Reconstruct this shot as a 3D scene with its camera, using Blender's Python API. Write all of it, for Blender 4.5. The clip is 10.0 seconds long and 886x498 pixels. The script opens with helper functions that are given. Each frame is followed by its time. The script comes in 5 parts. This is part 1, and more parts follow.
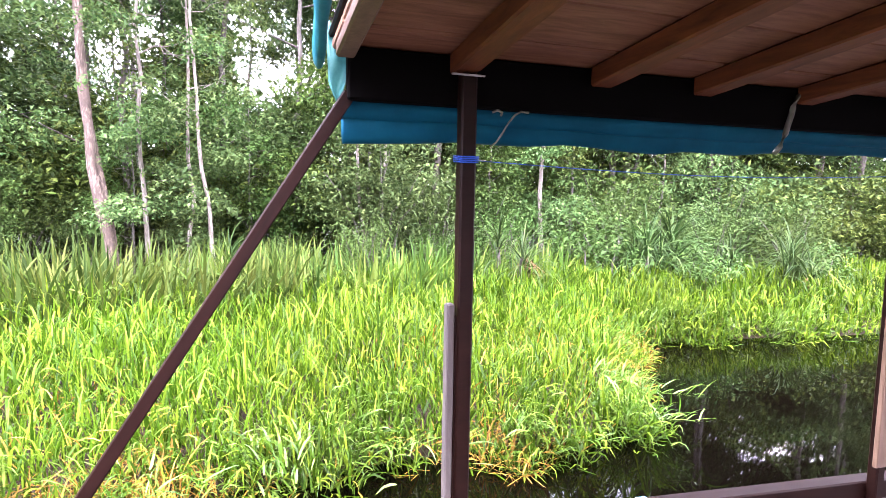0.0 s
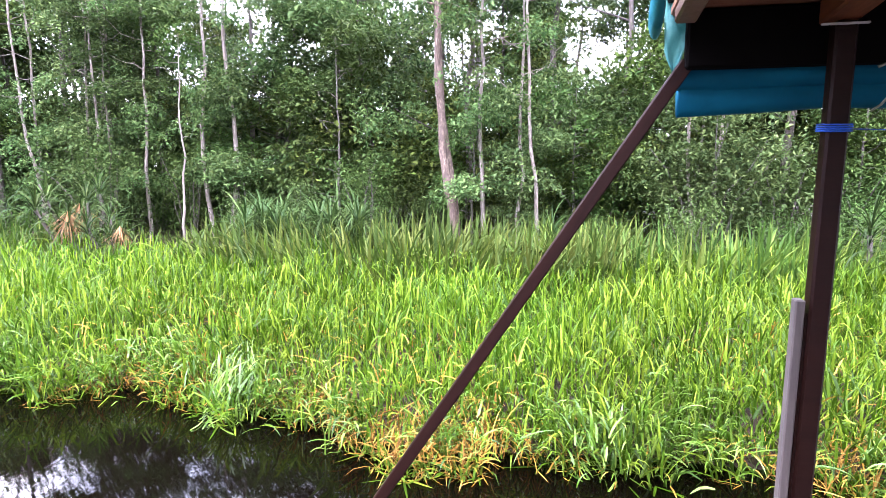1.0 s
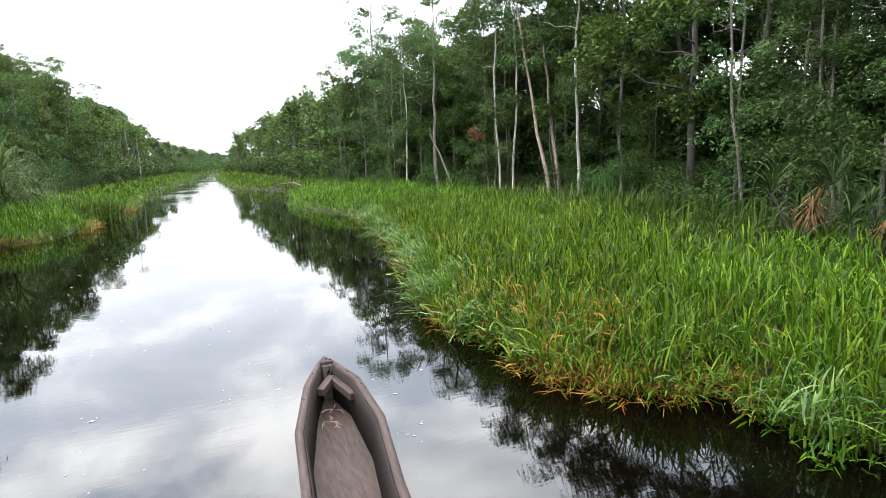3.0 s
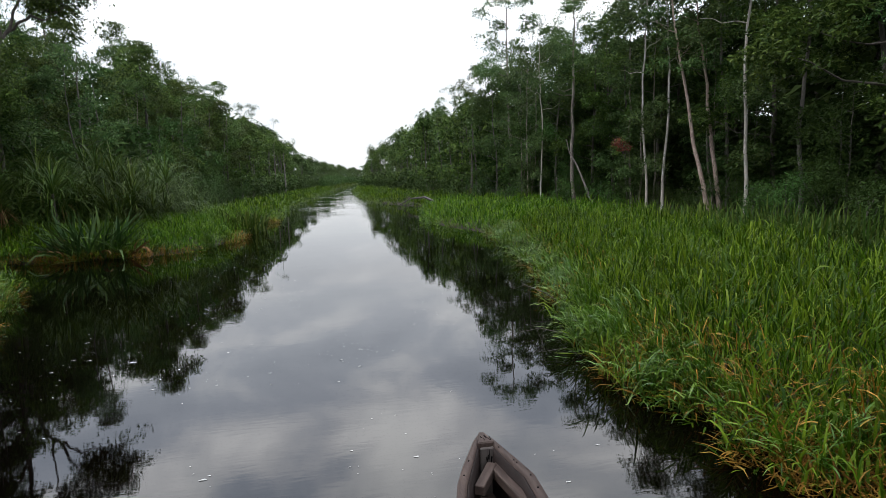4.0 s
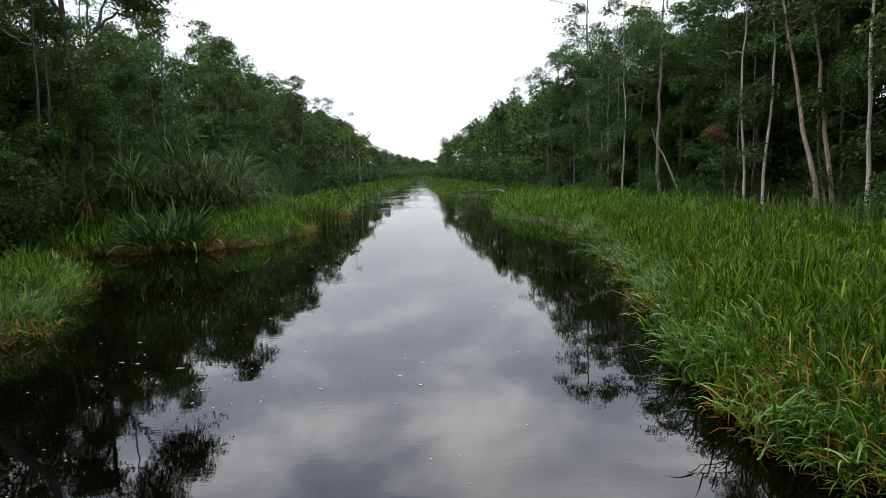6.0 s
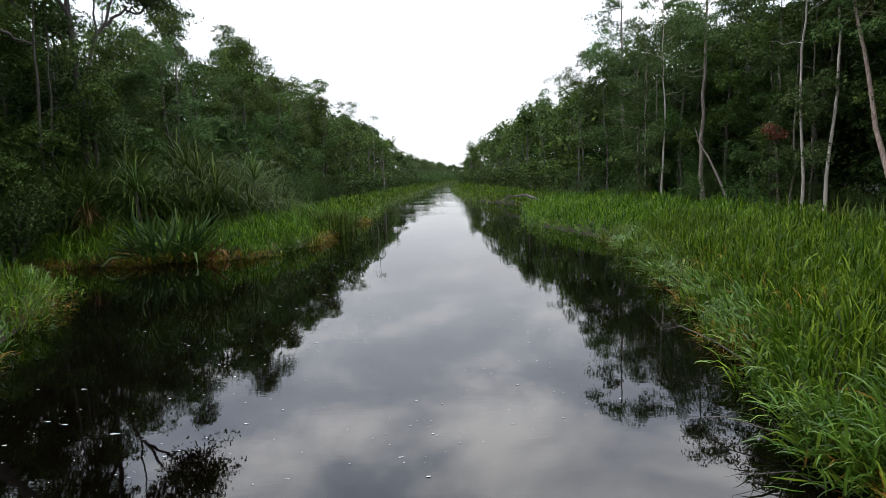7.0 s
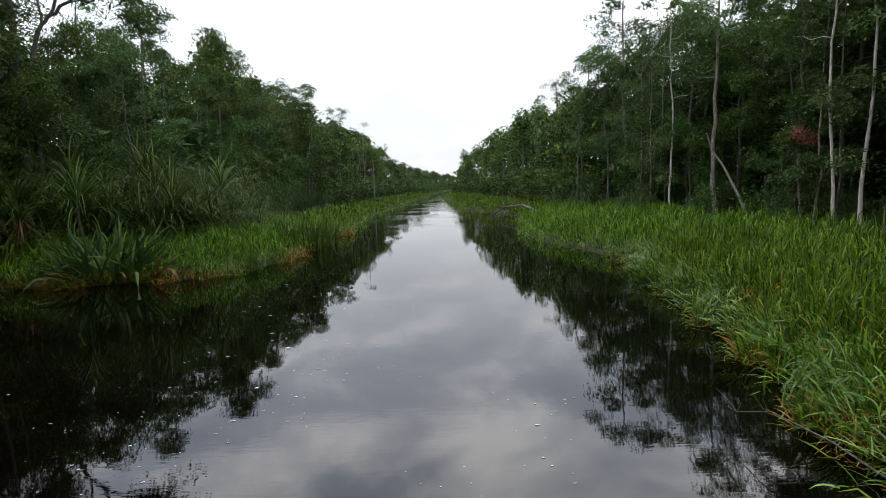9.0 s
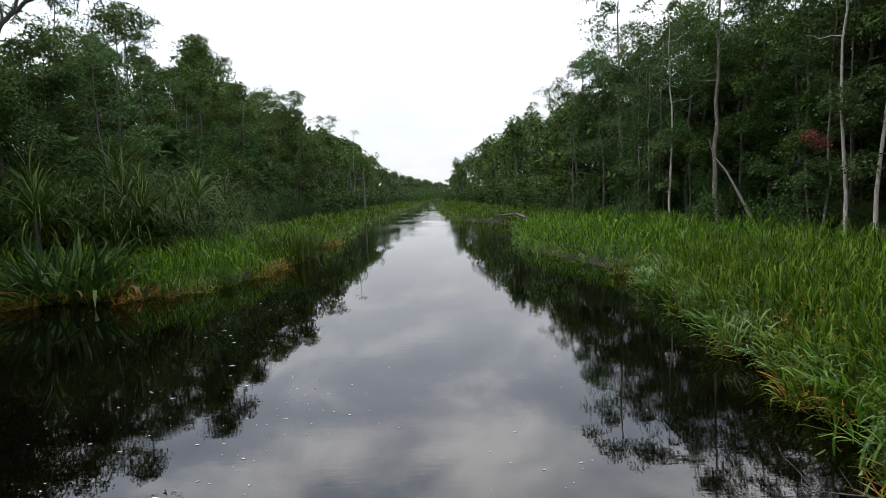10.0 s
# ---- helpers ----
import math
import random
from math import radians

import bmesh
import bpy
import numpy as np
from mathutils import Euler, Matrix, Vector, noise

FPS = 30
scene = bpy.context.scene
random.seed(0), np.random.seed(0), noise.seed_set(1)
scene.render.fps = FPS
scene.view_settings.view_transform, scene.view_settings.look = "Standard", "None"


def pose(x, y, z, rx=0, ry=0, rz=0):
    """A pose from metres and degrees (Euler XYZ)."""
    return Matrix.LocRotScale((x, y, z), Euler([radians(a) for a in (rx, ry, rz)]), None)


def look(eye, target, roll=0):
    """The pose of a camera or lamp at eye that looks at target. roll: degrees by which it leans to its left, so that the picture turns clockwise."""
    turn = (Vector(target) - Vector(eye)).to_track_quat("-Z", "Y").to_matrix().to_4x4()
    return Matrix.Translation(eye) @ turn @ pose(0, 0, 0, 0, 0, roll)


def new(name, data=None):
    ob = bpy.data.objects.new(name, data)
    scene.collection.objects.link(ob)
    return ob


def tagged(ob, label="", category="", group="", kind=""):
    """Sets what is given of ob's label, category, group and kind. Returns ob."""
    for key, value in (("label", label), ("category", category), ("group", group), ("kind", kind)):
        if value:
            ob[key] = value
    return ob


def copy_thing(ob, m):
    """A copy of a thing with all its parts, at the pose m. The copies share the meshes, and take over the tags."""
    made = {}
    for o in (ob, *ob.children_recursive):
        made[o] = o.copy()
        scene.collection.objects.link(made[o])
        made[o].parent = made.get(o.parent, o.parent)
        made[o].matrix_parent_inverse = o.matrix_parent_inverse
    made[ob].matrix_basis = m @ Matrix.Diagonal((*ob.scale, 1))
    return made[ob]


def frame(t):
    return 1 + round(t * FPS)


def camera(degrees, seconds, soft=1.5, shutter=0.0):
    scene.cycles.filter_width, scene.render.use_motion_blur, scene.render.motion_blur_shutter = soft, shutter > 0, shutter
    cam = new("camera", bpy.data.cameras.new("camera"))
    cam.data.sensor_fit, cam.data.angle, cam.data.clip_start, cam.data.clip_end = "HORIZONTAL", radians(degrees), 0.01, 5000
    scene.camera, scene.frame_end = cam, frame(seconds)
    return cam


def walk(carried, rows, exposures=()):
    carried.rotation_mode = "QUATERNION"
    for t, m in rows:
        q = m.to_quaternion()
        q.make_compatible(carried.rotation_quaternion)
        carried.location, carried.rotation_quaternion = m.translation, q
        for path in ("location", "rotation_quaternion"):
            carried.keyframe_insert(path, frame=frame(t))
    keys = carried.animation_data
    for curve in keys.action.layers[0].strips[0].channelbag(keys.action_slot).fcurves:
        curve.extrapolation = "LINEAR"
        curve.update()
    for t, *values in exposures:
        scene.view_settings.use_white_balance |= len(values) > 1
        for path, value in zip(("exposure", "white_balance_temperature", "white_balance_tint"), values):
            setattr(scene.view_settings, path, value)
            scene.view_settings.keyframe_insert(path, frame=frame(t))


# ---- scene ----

# ================= camera and its way =================
cam = camera(75.4, 10.0, soft=0.65)
# seconds, x, y, z, yaw, pitch, roll
ROWS = [
    (0.0, -1.54, 0.03, 2.29, -18.28, -5.52, -0.98),
    (0.5, -1.54, 0.03, 2.29, 0.75, -7.62, -0.36),
    (1.0, -1.555, 0.03, 2.29, 12.93, -7.99, -0.20),
    (1.5, -1.66, 0.03, 2.29, 27.12, -8.99, 0.42),
    (2.0, -2.80, 0.03, 2.26, 41.42, -9.39, 1.28),
    (2.5, -4.15, 0.05, 2.27, 56.30, -9.90, 1.62),
    (4.0, -6.68, 0.10, 2.24, 79.49, -7.33, 1.96),
    (4.5, -6.78, 0.12, 2.23, 84.13, -7.91, 2.05),
    (5.0, -6.90, 0.15, 2.23, 85.23, -7.78, 2.09),
    (5.5, -7.06, 0.18, 2.22, 86.10, -7.64, 2.08),
    (7.0, -9.45, 0.40, 2.18, 89.38, -7.24, 2.25),
    (7.5, -10.02, 0.46, 2.18, 91.47, -6.15, 2.20),
    (8.0, -10.61, 0.53, 2.17, 91.28, -5.91, 2.24),
    (8.5, -11.20, 0.59, 2.16, 90.13, -6.22, 2.13),
    (9.0, -11.78, 0.64, 2.15, 88.82, -6.36, 2.04),
    (9.5, -12.37, 0.68, 2.15, 87.91, -5.86, 2.10),
    (10.0, -12.96, 0.74, 2.14, 88.08, -5.56, 2.26),
]
EXPOSURES = [(0.0, 3.42, 6250, 36), (0.5, 3.08, 6150, 34), (1.0, 2.90, 6000, 33), (1.5, 2.58, 5900, 28), (2.0, 2.46, 5950, 20), (2.5, 1.88, 6200, 11), (2.7, 1.65, 6500, 10),
             (3.8, -0.02, 6500, 10), (4.5, -0.16, 6480, 10), (5.5, -0.15, 6480, 10), (7.0, -0.09, 6500, 11), (8.0, -0.15, 6500, 11), (10.0, -0.22, 6500, 11)]
walk(cam, [(t, pose(x, y, z, 90 + pitch, roll, yaw)) for t, x, y, z, yaw, pitch, roll in ROWS], EXPOSURES)


# ================= nodes =================
def nd(nt, kind, x=None, **vals):
    n = nt.nodes.new(kind)
    for k, v in vals.items():
        if k in n.inputs:
            n.inputs[k].default_value = v
    return n


def noise_node(nt, vec, scale, detail=4.0, rough=0.55, dist=0.0):
    n = nd(nt, "ShaderNodeTexNoise")
    n.inputs["Scale"].default_value, n.inputs["Detail"].default_value = scale, detail
    n.inputs["Roughness"].default_value, n.inputs["Distortion"].default_value = rough, dist
    if vec is not None:
        nt.links.new(vec, n.inputs["Vector"])
    return n.outputs["Fac"]


def ramp(nt, fac, stops):
    n = nd(nt, "ShaderNodeValToRGB")
    els = n.color_ramp.elements
    while len(els) < len(stops):
        els.new(0.5)
    for e, (p, c) in zip(els, stops):
        e.position, e.color = p, (*c, 1) if len(c) == 3 else c
    nt.links.new(fac, n.inputs["Fac"])
    return n.outputs["Color"]


def mixc(nt, fac, a, b, mode="MIX"):
    n = nd(nt, "ShaderNodeMix")
    n.data_type, n.blend_type = "RGBA", mode
    for sock, v in ((n.inputs["Factor"], fac), (n.inputs[6], a), (n.inputs[7], b)):
        if isinstance(v, bpy.types.NodeSocket):
            nt.links.new(v, sock)
        elif isinstance(v, tuple):
            sock.default_value = (*v, 1)
        else:
            sock.default_value = v
    return n.outputs[2]


def math_node(nt, op, a, b=None):
    n = nd(nt, "ShaderNodeMath")
    n.operation = op
    for sock, v in zip(n.inputs, (a, b)):
        if isinstance(v, bpy.types.NodeSocket):
            nt.links.new(v, sock)
        elif v is not None:
            sock.default_value = v
    return n.outputs[0]


def mapped(nt, vec, scale):
    n = nd(nt, "ShaderNodeMapping")
    n.inputs["Scale"].default_value = scale
    nt.links.new(vec, n.inputs["Vector"])
    return n.outputs["Vector"]


def material(name):
    m = bpy.data.materials.new(name)
    m.use_nodes = True
    nt = m.node_tree
    return m, nt, nt.nodes["Principled BSDF"], nt.nodes.new("ShaderNodeTexCoord")


# ================= world and sun =================
SKY = 3.4
world = bpy.data.worlds.new("overcast_sky")
scene.world = world
world.use_nodes = True
wt = world.node_tree
back = wt.nodes["Background"]
sky = nd(wt, "ShaderNodeTexSky")
sky.sky_type, sky.sun_disc = "NISHITA", False
sky.sun_elevation, sky.sun_rotation = radians(52), radians(200)
wc = nd(wt, "ShaderNodeTexCoord")
sep = nd(wt, "ShaderNodeSeparateXYZ")
wt.links.new(wc.outputs["Generated"], sep.inputs[0])
zz = math_node(wt, "ADD", math_node(wt, "MAXIMUM", sep.outputs[2], 0.0), 0.18)
comb = nd(wt, "ShaderNodeCombineXYZ")
wt.links.new(math_node(wt, "DIVIDE", sep.outputs[0], zz), comb.inputs[0])
wt.links.new(math_node(wt, "DIVIDE", sep.outputs[1], zz), comb.inputs[1])
cl = noise_node(wt, comb.outputs[0], 1.6, 6.0, 0.52, 0.4)
cloud = ramp(wt, cl, [(0.34, (0.42, 0.48, 0.58)), (0.48, (0.64, 0.70, 0.80)), (0.56, (1.06, 1.08, 1.11)), (0.66, (1.55, 1.55, 1.53))])
sky_part = mixc(wt, 1.0, sky.outputs[0], (0.12, 0.12, 0.12), "MULTIPLY")
soft = ramp(wt, sep.outputs[2], [(0.0, (0.06, 0.06, 0.06)), (0.16, (0.20, 0.20, 0.20)), (0.42, (1, 1, 1))])
cloud = mixc(wt, soft, (0.98, 1.0, 1.02), cloud)
over = mixc(wt, 0.88, sky_part, cloud)
rise = ramp(wt, sep.outputs[2], [(0.0, (0.335, 0.335, 0.34)), (0.16, (0.40, 0.40, 0.405)), (0.34, (0.78, 0.78, 0.785)), (0.55, (1.28, 1.28, 1.28)), (1.0, (1.5, 1.5, 1.5))])
over = mixc(wt, 1.0, over, rise, "MULTIPLY")
wt.links.new(over, back.inputs["Color"])
back.inputs["Strength"].default_value = SKY

sun = new("sun", bpy.data.lights.new("sun", "SUN"))
sun.data.energy, sun.data.angle, sun.data.color = 1.4, radians(25), (1.0, 0.96, 0.9)
sun.matrix_world = look((0, 0, 0), (0.25, 0.6, -1.0))


# ================= materials =================
def leaf_material(name, dark, mid, light, rough=0.45, translucent=0.3, big=0.35, swing=0.04, spec=0.26):
    m, nt, bsdf, tc = material(name)
    geo = nd(nt, "ShaderNodeNewGeometry")
    info = nd(nt, "ShaderNodeObjectInfo")
    base = ramp(nt, geo.outputs["Random Per Island"], [(0.0, dark), (0.55, mid), (1.0, light)])
    patch = noise_node(nt, geo.outputs["Position"], big, 3.0)
    base = mixc(nt, math_node(nt, "MULTIPLY", patch, 0.4), base, mid)
    hue = nd(nt, "ShaderNodeHueSaturation")
    nt.links.new(base, hue.inputs["Color"])
    patch2 = noise_node(nt, geo.outputs["Position"], big * 0.6 + 0.13, 2.0)
    shift = math_node(nt, "ADD", math_node(nt, "MULTIPLY", info.outputs["Random"], swing), math_node(nt, "MULTIPLY", patch2, swing * 1.6))
    nt.links.new(math_node(nt, "ADD", shift, 0.5 - swing * 1.3), hue.inputs["Hue"])
    each = math_node(nt, "ADD", math_node(nt, "MULTIPLY", info.outputs["Random"], 0.55), 0.75)
    nt.links.new(math_node(nt, "MULTIPLY", math_node(nt, "ADD", math_node(nt, "MULTIPLY", patch, 0.9), 0.55), each), hue.inputs["Value"])
    nt.links.new(hue.outputs[0], bsdf.inputs["Base Color"])
    bsdf.inputs["Roughness"].default_value = rough
    bsdf.inputs["Specular IOR Level"].default_value = spec
    tr = nd(nt, "ShaderNodeBsdfTranslucent")
    nt.links.new(hue.outputs[0], tr.inputs["Color"])
    mx = nd(nt, "ShaderNodeMixShader")
    mx.inputs[0].default_value = translucent
    nt.links.new(bsdf.outputs[0], mx.inputs[1])
    nt.links.new(tr.outputs[0], mx.inputs[2])
    nt.links.new(mx.outputs[0], nt.nodes["Material Output"].inputs["Surface"])
    return m


def wood_material(name, dark, light, scale=(2.0, 14.0, 14.0), rough=0.6, bump=0.3, spec=0.4):
    m, nt, bsdf, tc = material(name)
    info = nd(nt, "ShaderNodeObjectInfo")
    off = nd(nt, "ShaderNodeVectorMath")
    nt.links.new(tc.outputs["Object"], off.inputs[0])
    nt.links.new(info.outputs["Random"], off.inputs[1])
    grain = noise_node(nt, mapped(nt, off.outputs[0], scale), 3.0, 8.0, 0.65, 0.6)
    stain = noise_node(nt, off.outputs[0], 2.3, 4.0)
    c = ramp(nt, grain, [(0.28, dark), (0.7, light)])
    c = mixc(nt, math_node(nt, "MULTIPLY", stain, 0.7), c, dark)
    nt.links.new(c, bsdf.inputs["Base Color"])
    bsdf.inputs["Roughness"].default_value = rough
    bsdf.inputs["Specular IOR Level"].default_value = spec
    b = nd(nt, "ShaderNodeBump", Strength=bump, Distance=0.004)
    nt.links.new(grain, b.inputs["Height"])
    nt.links.new(b.outputs[0], bsdf.inputs["Normal"])
    return m


def bark_material(name, dark, mid, pale):
    m, nt, bsdf, tc = material(name)
    geo = nd(nt, "ShaderNodeNewGeometry")
    v = mapped(nt, geo.outputs["Position"], (9.0, 9.0, 1.6))
    f = noise_node(nt, v, 1.9, 8.0, 0.75, 1.2)
    p = noise_node(nt, geo.outputs["Position"], 1.1, 4.0)
    c = ramp(nt, f, [(0.30, dark), (0.5, mid), (0.68, pale)])
    c = mixc(nt, ramp(nt, p, [(0.42, (0, 0, 0)), (0.66, (1, 1, 1))]), c, mid)
    nt.links.new(c, bsdf.inputs["Base Color"])
    bsdf.inputs["Roughness"].default_value = 0.9
    b = nd(nt, "ShaderNodeBump", Strength=0.7, Distance=0.03)
    nt.links.new(f, b.inputs["Height"])
    nt.links.new(b.outputs[0], bsdf.inputs["Normal"])
    return m


GRASS = leaf_material("grass_blades", (0.004, 0.014, 0.0008), (0.031, 0.066, 0.0026), (0.124, 0.176, 0.014), 0.36, 0.36, 0.5, 0.022, 0.07)
TUFT = leaf_material("blue_green_grass", (0.010, 0.034, 0.002), (0.044, 0.104, 0.008), (0.135, 0.205, 0.034), 0.34, 0.28, 0.7, 0.015, 0.24)
DRY = leaf_material("dry_grass", (0.06, 0.028, 0.005), (0.16, 0.082, 0.011), (0.27, 0.165, 0.038), 0.65, 0.2, 0.8, 0.012, 0.08)
REED = leaf_material("broad_reeds", (0.012, 0.030, 0.005), (0.032, 0.060, 0.008), (0.085, 0.105, 0.02), 0.6, 0.25, 0.6, 0.02, 0.08)
PANDAN = leaf_material("screw_pine_leaves", (0.012, 0.028, 0.004), (0.033, 0.060, 0.009), (0.080, 0.108, 0.018), 0.55, 0.22, 0.6, 0.02, 0.10)
PANDAN_BLUE = leaf_material("blue_green_screw_pine_leaves", (0.008, 0.022, 0.005), (0.021, 0.042, 0.010), (0.052, 0.078, 0.020), 0.55, 0.2, 0.6, 0.02, 0.08)
PANDAN_DEAD = leaf_material("dead_screw_pine_leaves", (0.05, 0.025, 0.012), (0.11, 0.058, 0.026), (0.19, 0.115, 0.055), 0.7, 0.15, 0.8, 0.01, 0.1)
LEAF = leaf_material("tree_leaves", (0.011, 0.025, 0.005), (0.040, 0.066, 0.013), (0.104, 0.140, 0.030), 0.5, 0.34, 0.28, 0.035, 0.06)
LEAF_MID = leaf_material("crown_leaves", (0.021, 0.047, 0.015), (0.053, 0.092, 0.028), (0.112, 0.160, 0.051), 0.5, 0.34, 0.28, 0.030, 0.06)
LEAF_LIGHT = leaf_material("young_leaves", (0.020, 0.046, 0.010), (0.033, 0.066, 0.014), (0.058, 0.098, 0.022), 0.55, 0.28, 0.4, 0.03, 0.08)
# Darker leaf tone: forest shade is put into this colour; the ferns share it.
LEAF_DARK_SHADED = leaf_material("shrub_leaves", (0.012, 0.028, 0.006), (0.028, 0.052, 0.013), (0.060, 0.090, 0.024), 0.55, 0.28, 0.4, 0.03, 0.04)
LEAF_RED = leaf_material("red_leaves", (0.05, 0.010, 0.007), (0.10, 0.022, 0.012), (0.14, 0.048, 0.028), 0.5, 0.3, 0.6, 0.0)
BARK_PALE = bark_material("pale_bark", (0.022, 0.018, 0.014), (0.105, 0.088, 0.072), (0.40, 0.36, 0.31))
BARK_WHITE = bark_material("white_flaking_bark", (0.05, 0.042, 0.035), (0.26, 0.23, 0.20), (0.56, 0.52, 0.47))
BARK_TAN = bark_material("tan_flaking_bark", (0.035, 0.022, 0.017), (0.17, 0.122, 0.098), (0.38, 0.31, 0.26))
BARK_GREY = bark_material("grey_bark", (0.018, 0.016, 0.014), (0.066, 0.058, 0.050), (0.19, 0.17, 0.15))
BARK_RED = bark_material("flaking_red_bark", (0.016, 0.010, 0.007), (0.058, 0.039, 0.029), (0.23, 0.175, 0.135))
BARK_DARK = bark_material("dark_bark", (0.015, 0.012, 0.010), (0.045, 0.037, 0.030), (0.10, 0.088, 0.072))
BOAT_DARK = wood_material("dark_varnished_wood", (0.0042, 0.0014, 0.0009), (0.013, 0.0042, 0.0028), rough=0.5, bump=0.25, spec=0.07)
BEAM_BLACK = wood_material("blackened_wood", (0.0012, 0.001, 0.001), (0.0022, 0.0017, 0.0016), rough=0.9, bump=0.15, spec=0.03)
RAFTER = wood_material("red_brown_rafter_wood", (0.045, 0.012, 0.004), (0.17, 0.052, 0.014), rough=0.6, scale=(14.0, 2.0, 14.0), bump=0.3, spec=0.2)
PLANK = wood_material("roof_plank_wood", (0.080, 0.030, 0.016), (0.25, 0.125, 0.068), rough=0.65, bump=0.35, spec=0.2)
TRIM = wood_material("pale_board", (0.07, 0.038, 0.022), (0.15, 0.088, 0.055), scale=(14.0, 14.0, 2.0), rough=0.6)
HULL = wood_material("weathered_hull_wood", (0.016, 0.0098, 0.0078), (0.066, 0.045, 0.037), scale=(3.0, 20.0, 20.0), rough=0.75, bump=0.6, spec=0.2)
# Darker copy of HULL: shade and damp inside the bow are in the colour.
HULL_DAMP_SHADE = wood_material("damp_hull_wood", (0.005, 0.003, 0.0025), (0.018, 0.011, 0.009), scale=(3.0, 20.0, 20.0), rough=0.7, bump=0.6, spec=0.15)
GREY_WOOD = wood_material("grey_weathered_wood", (0.022, 0.017, 0.015), (0.066, 0.053, 0.046), scale=(20.0, 20.0, 3.0), rough=0.85, bump=0.5)


def plain_material(name, a, b, scale, rough, spec=0.4, bump=0.2, dist=0.004, translucent=0.0):
    m, nt, bsdf, tc = material(name)
    f = noise_node(nt, tc.outputs["Object"], scale, 6.0, 0.6)
    nt.links.new(ramp(nt, f, [(0.3, a), (0.7, b)]), bsdf.inputs["Base Color"])
    bsdf.inputs["Roughness"].default_value = rough
    bsdf.inputs["Specular IOR Level"].default_value = spec
    bp = nd(nt, "ShaderNodeBump", Strength=bump, Distance=dist)
    nt.links.new(noise_node(nt, tc.outputs["Object"], scale * 3, 4.0), bp.inputs["Height"])
    nt.links.new(bp.outputs[0], bsdf.inputs["Normal"])
    if translucent:
        tr = nd(nt, "ShaderNodeBsdfTranslucent", Color=(*b, 1))
        mx = nd(nt, "ShaderNodeMixShader")
        mx.inputs[0].default_value = translucent
        nt.links.new(bsdf.outputs[0], mx.inputs[1])
        nt.links.new(tr.outputs[0], mx.inputs[2])
        nt.links.new(mx.outputs[0], nt.nodes["Material Output"].inputs["Surface"])
    return m


TARP = plain_material("blue_tarpaulin", (0.0002, 0.038, 0.070), (0.0004, 0.074, 0.125), 5.0, 0.65, 0.05, 0.5, 0.01, 0.14)
TARP_ROLL = plain_material("teal_tarpaulin", (0.002, 0.075, 0.105), (0.006, 0.15, 0.18), 9.0, 0.6, 0.15, 0.5, 0.008, 0.15)
TARP_PALE = plain_material("faded_turquoise_tarpaulin", (0.010, 0.12, 0.13), (0.09, 0.30, 0.28), 22.0, 0.5, 0.4, 0.5, 0.008, 0.3)
ROPE_BLUE = plain_material("blue_rope", (0.002, 0.022, 0.17), (0.005, 0.06, 0.34), 60.0, 0.6)
ROPE_PALE = plain_material("pale_blue_cord", (0.08, 0.22, 0.35), (0.16, 0.34, 0.48), 60.0, 0.6)
STRAP = plain_material("grey_strap", (0.08, 0.08, 0.062), (0.19, 0.19, 0.155), 20.0, 0.55)
METAL = plain_material("galvanised_metal", (0.20, 0.19, 0.18), (0.32, 0.31, 0.30), 30.0, 0.4)
MUD = plain_material("wet_mud", (0.006, 0.004, 0.0025), (0.020, 0.012, 0.006), 1.3, 0.9, 0.15, 0.8, 0.05)
FOAM = plain_material("river_foam", (0.16, 0.16, 0.15), (0.42, 0.42, 0.40), 40.0, 0.5)

WATER, nt, bsdf, tc = material("black_water")
deep = noise_node(nt, tc.outputs["Object"], 0.15, 3.0)
nt.links.new(ramp(nt, deep, [(0.3, (0.0005, 0.0003, 0.0002)), (0.7, (0.0009, 0.0006, 0.0004))]), bsdf.inputs["Base Color"])
bsdf.inputs["Roughness"].default_value, bsdf.inputs["IOR"].default_value = 0.0, 1.333
wav = noise_node(nt, mapped(nt, tc.outputs["Object"], (1.0, 1.0, 1.0)), 1.1, 3.0, 0.5, 0.2)
rip = noise_node(nt, mapped(nt, tc.outputs["Object"], (2.6, 0.55, 1.0)), 7.0, 3.0, 0.5, 0.4)
calm = ramp(nt, noise_node(nt, tc.outputs["Object"], 0.22, 3.0), [(0.42, (0.10, 0.10, 0.10)), (0.62, (1, 1, 1))])
wx = nd(nt, "ShaderNodeSeparateXYZ")
nt.links.new(tc.outputs["Object"], wx.inputs[0])
riffle = math_node(nt, "MULTIPLY", math_node(nt, "MINIMUM", math_node(nt, "MAXIMUM", math_node(nt, "MULTIPLY", math_node(nt, "ADD", wx.outputs[0], 36.0), -0.06), 0.0), 1.0), 8.0)
calm = math_node(nt, "MULTIPLY", calm, math_node(nt, "ADD", riffle, 1.0))
height = math_node(nt, "ADD", math_node(nt, "MULTIPLY", wav, 0.30), math_node(nt, "MULTIPLY", math_node(nt, "MULTIPLY", rip, calm), 0.08))
wb = nd(nt, "ShaderNodeBump", Strength=0.10, Distance=0.05)
nt.links.new(height, wb.inputs["Height"])
nt.links.new(wb.outputs[0], bsdf.inputs["Normal"])


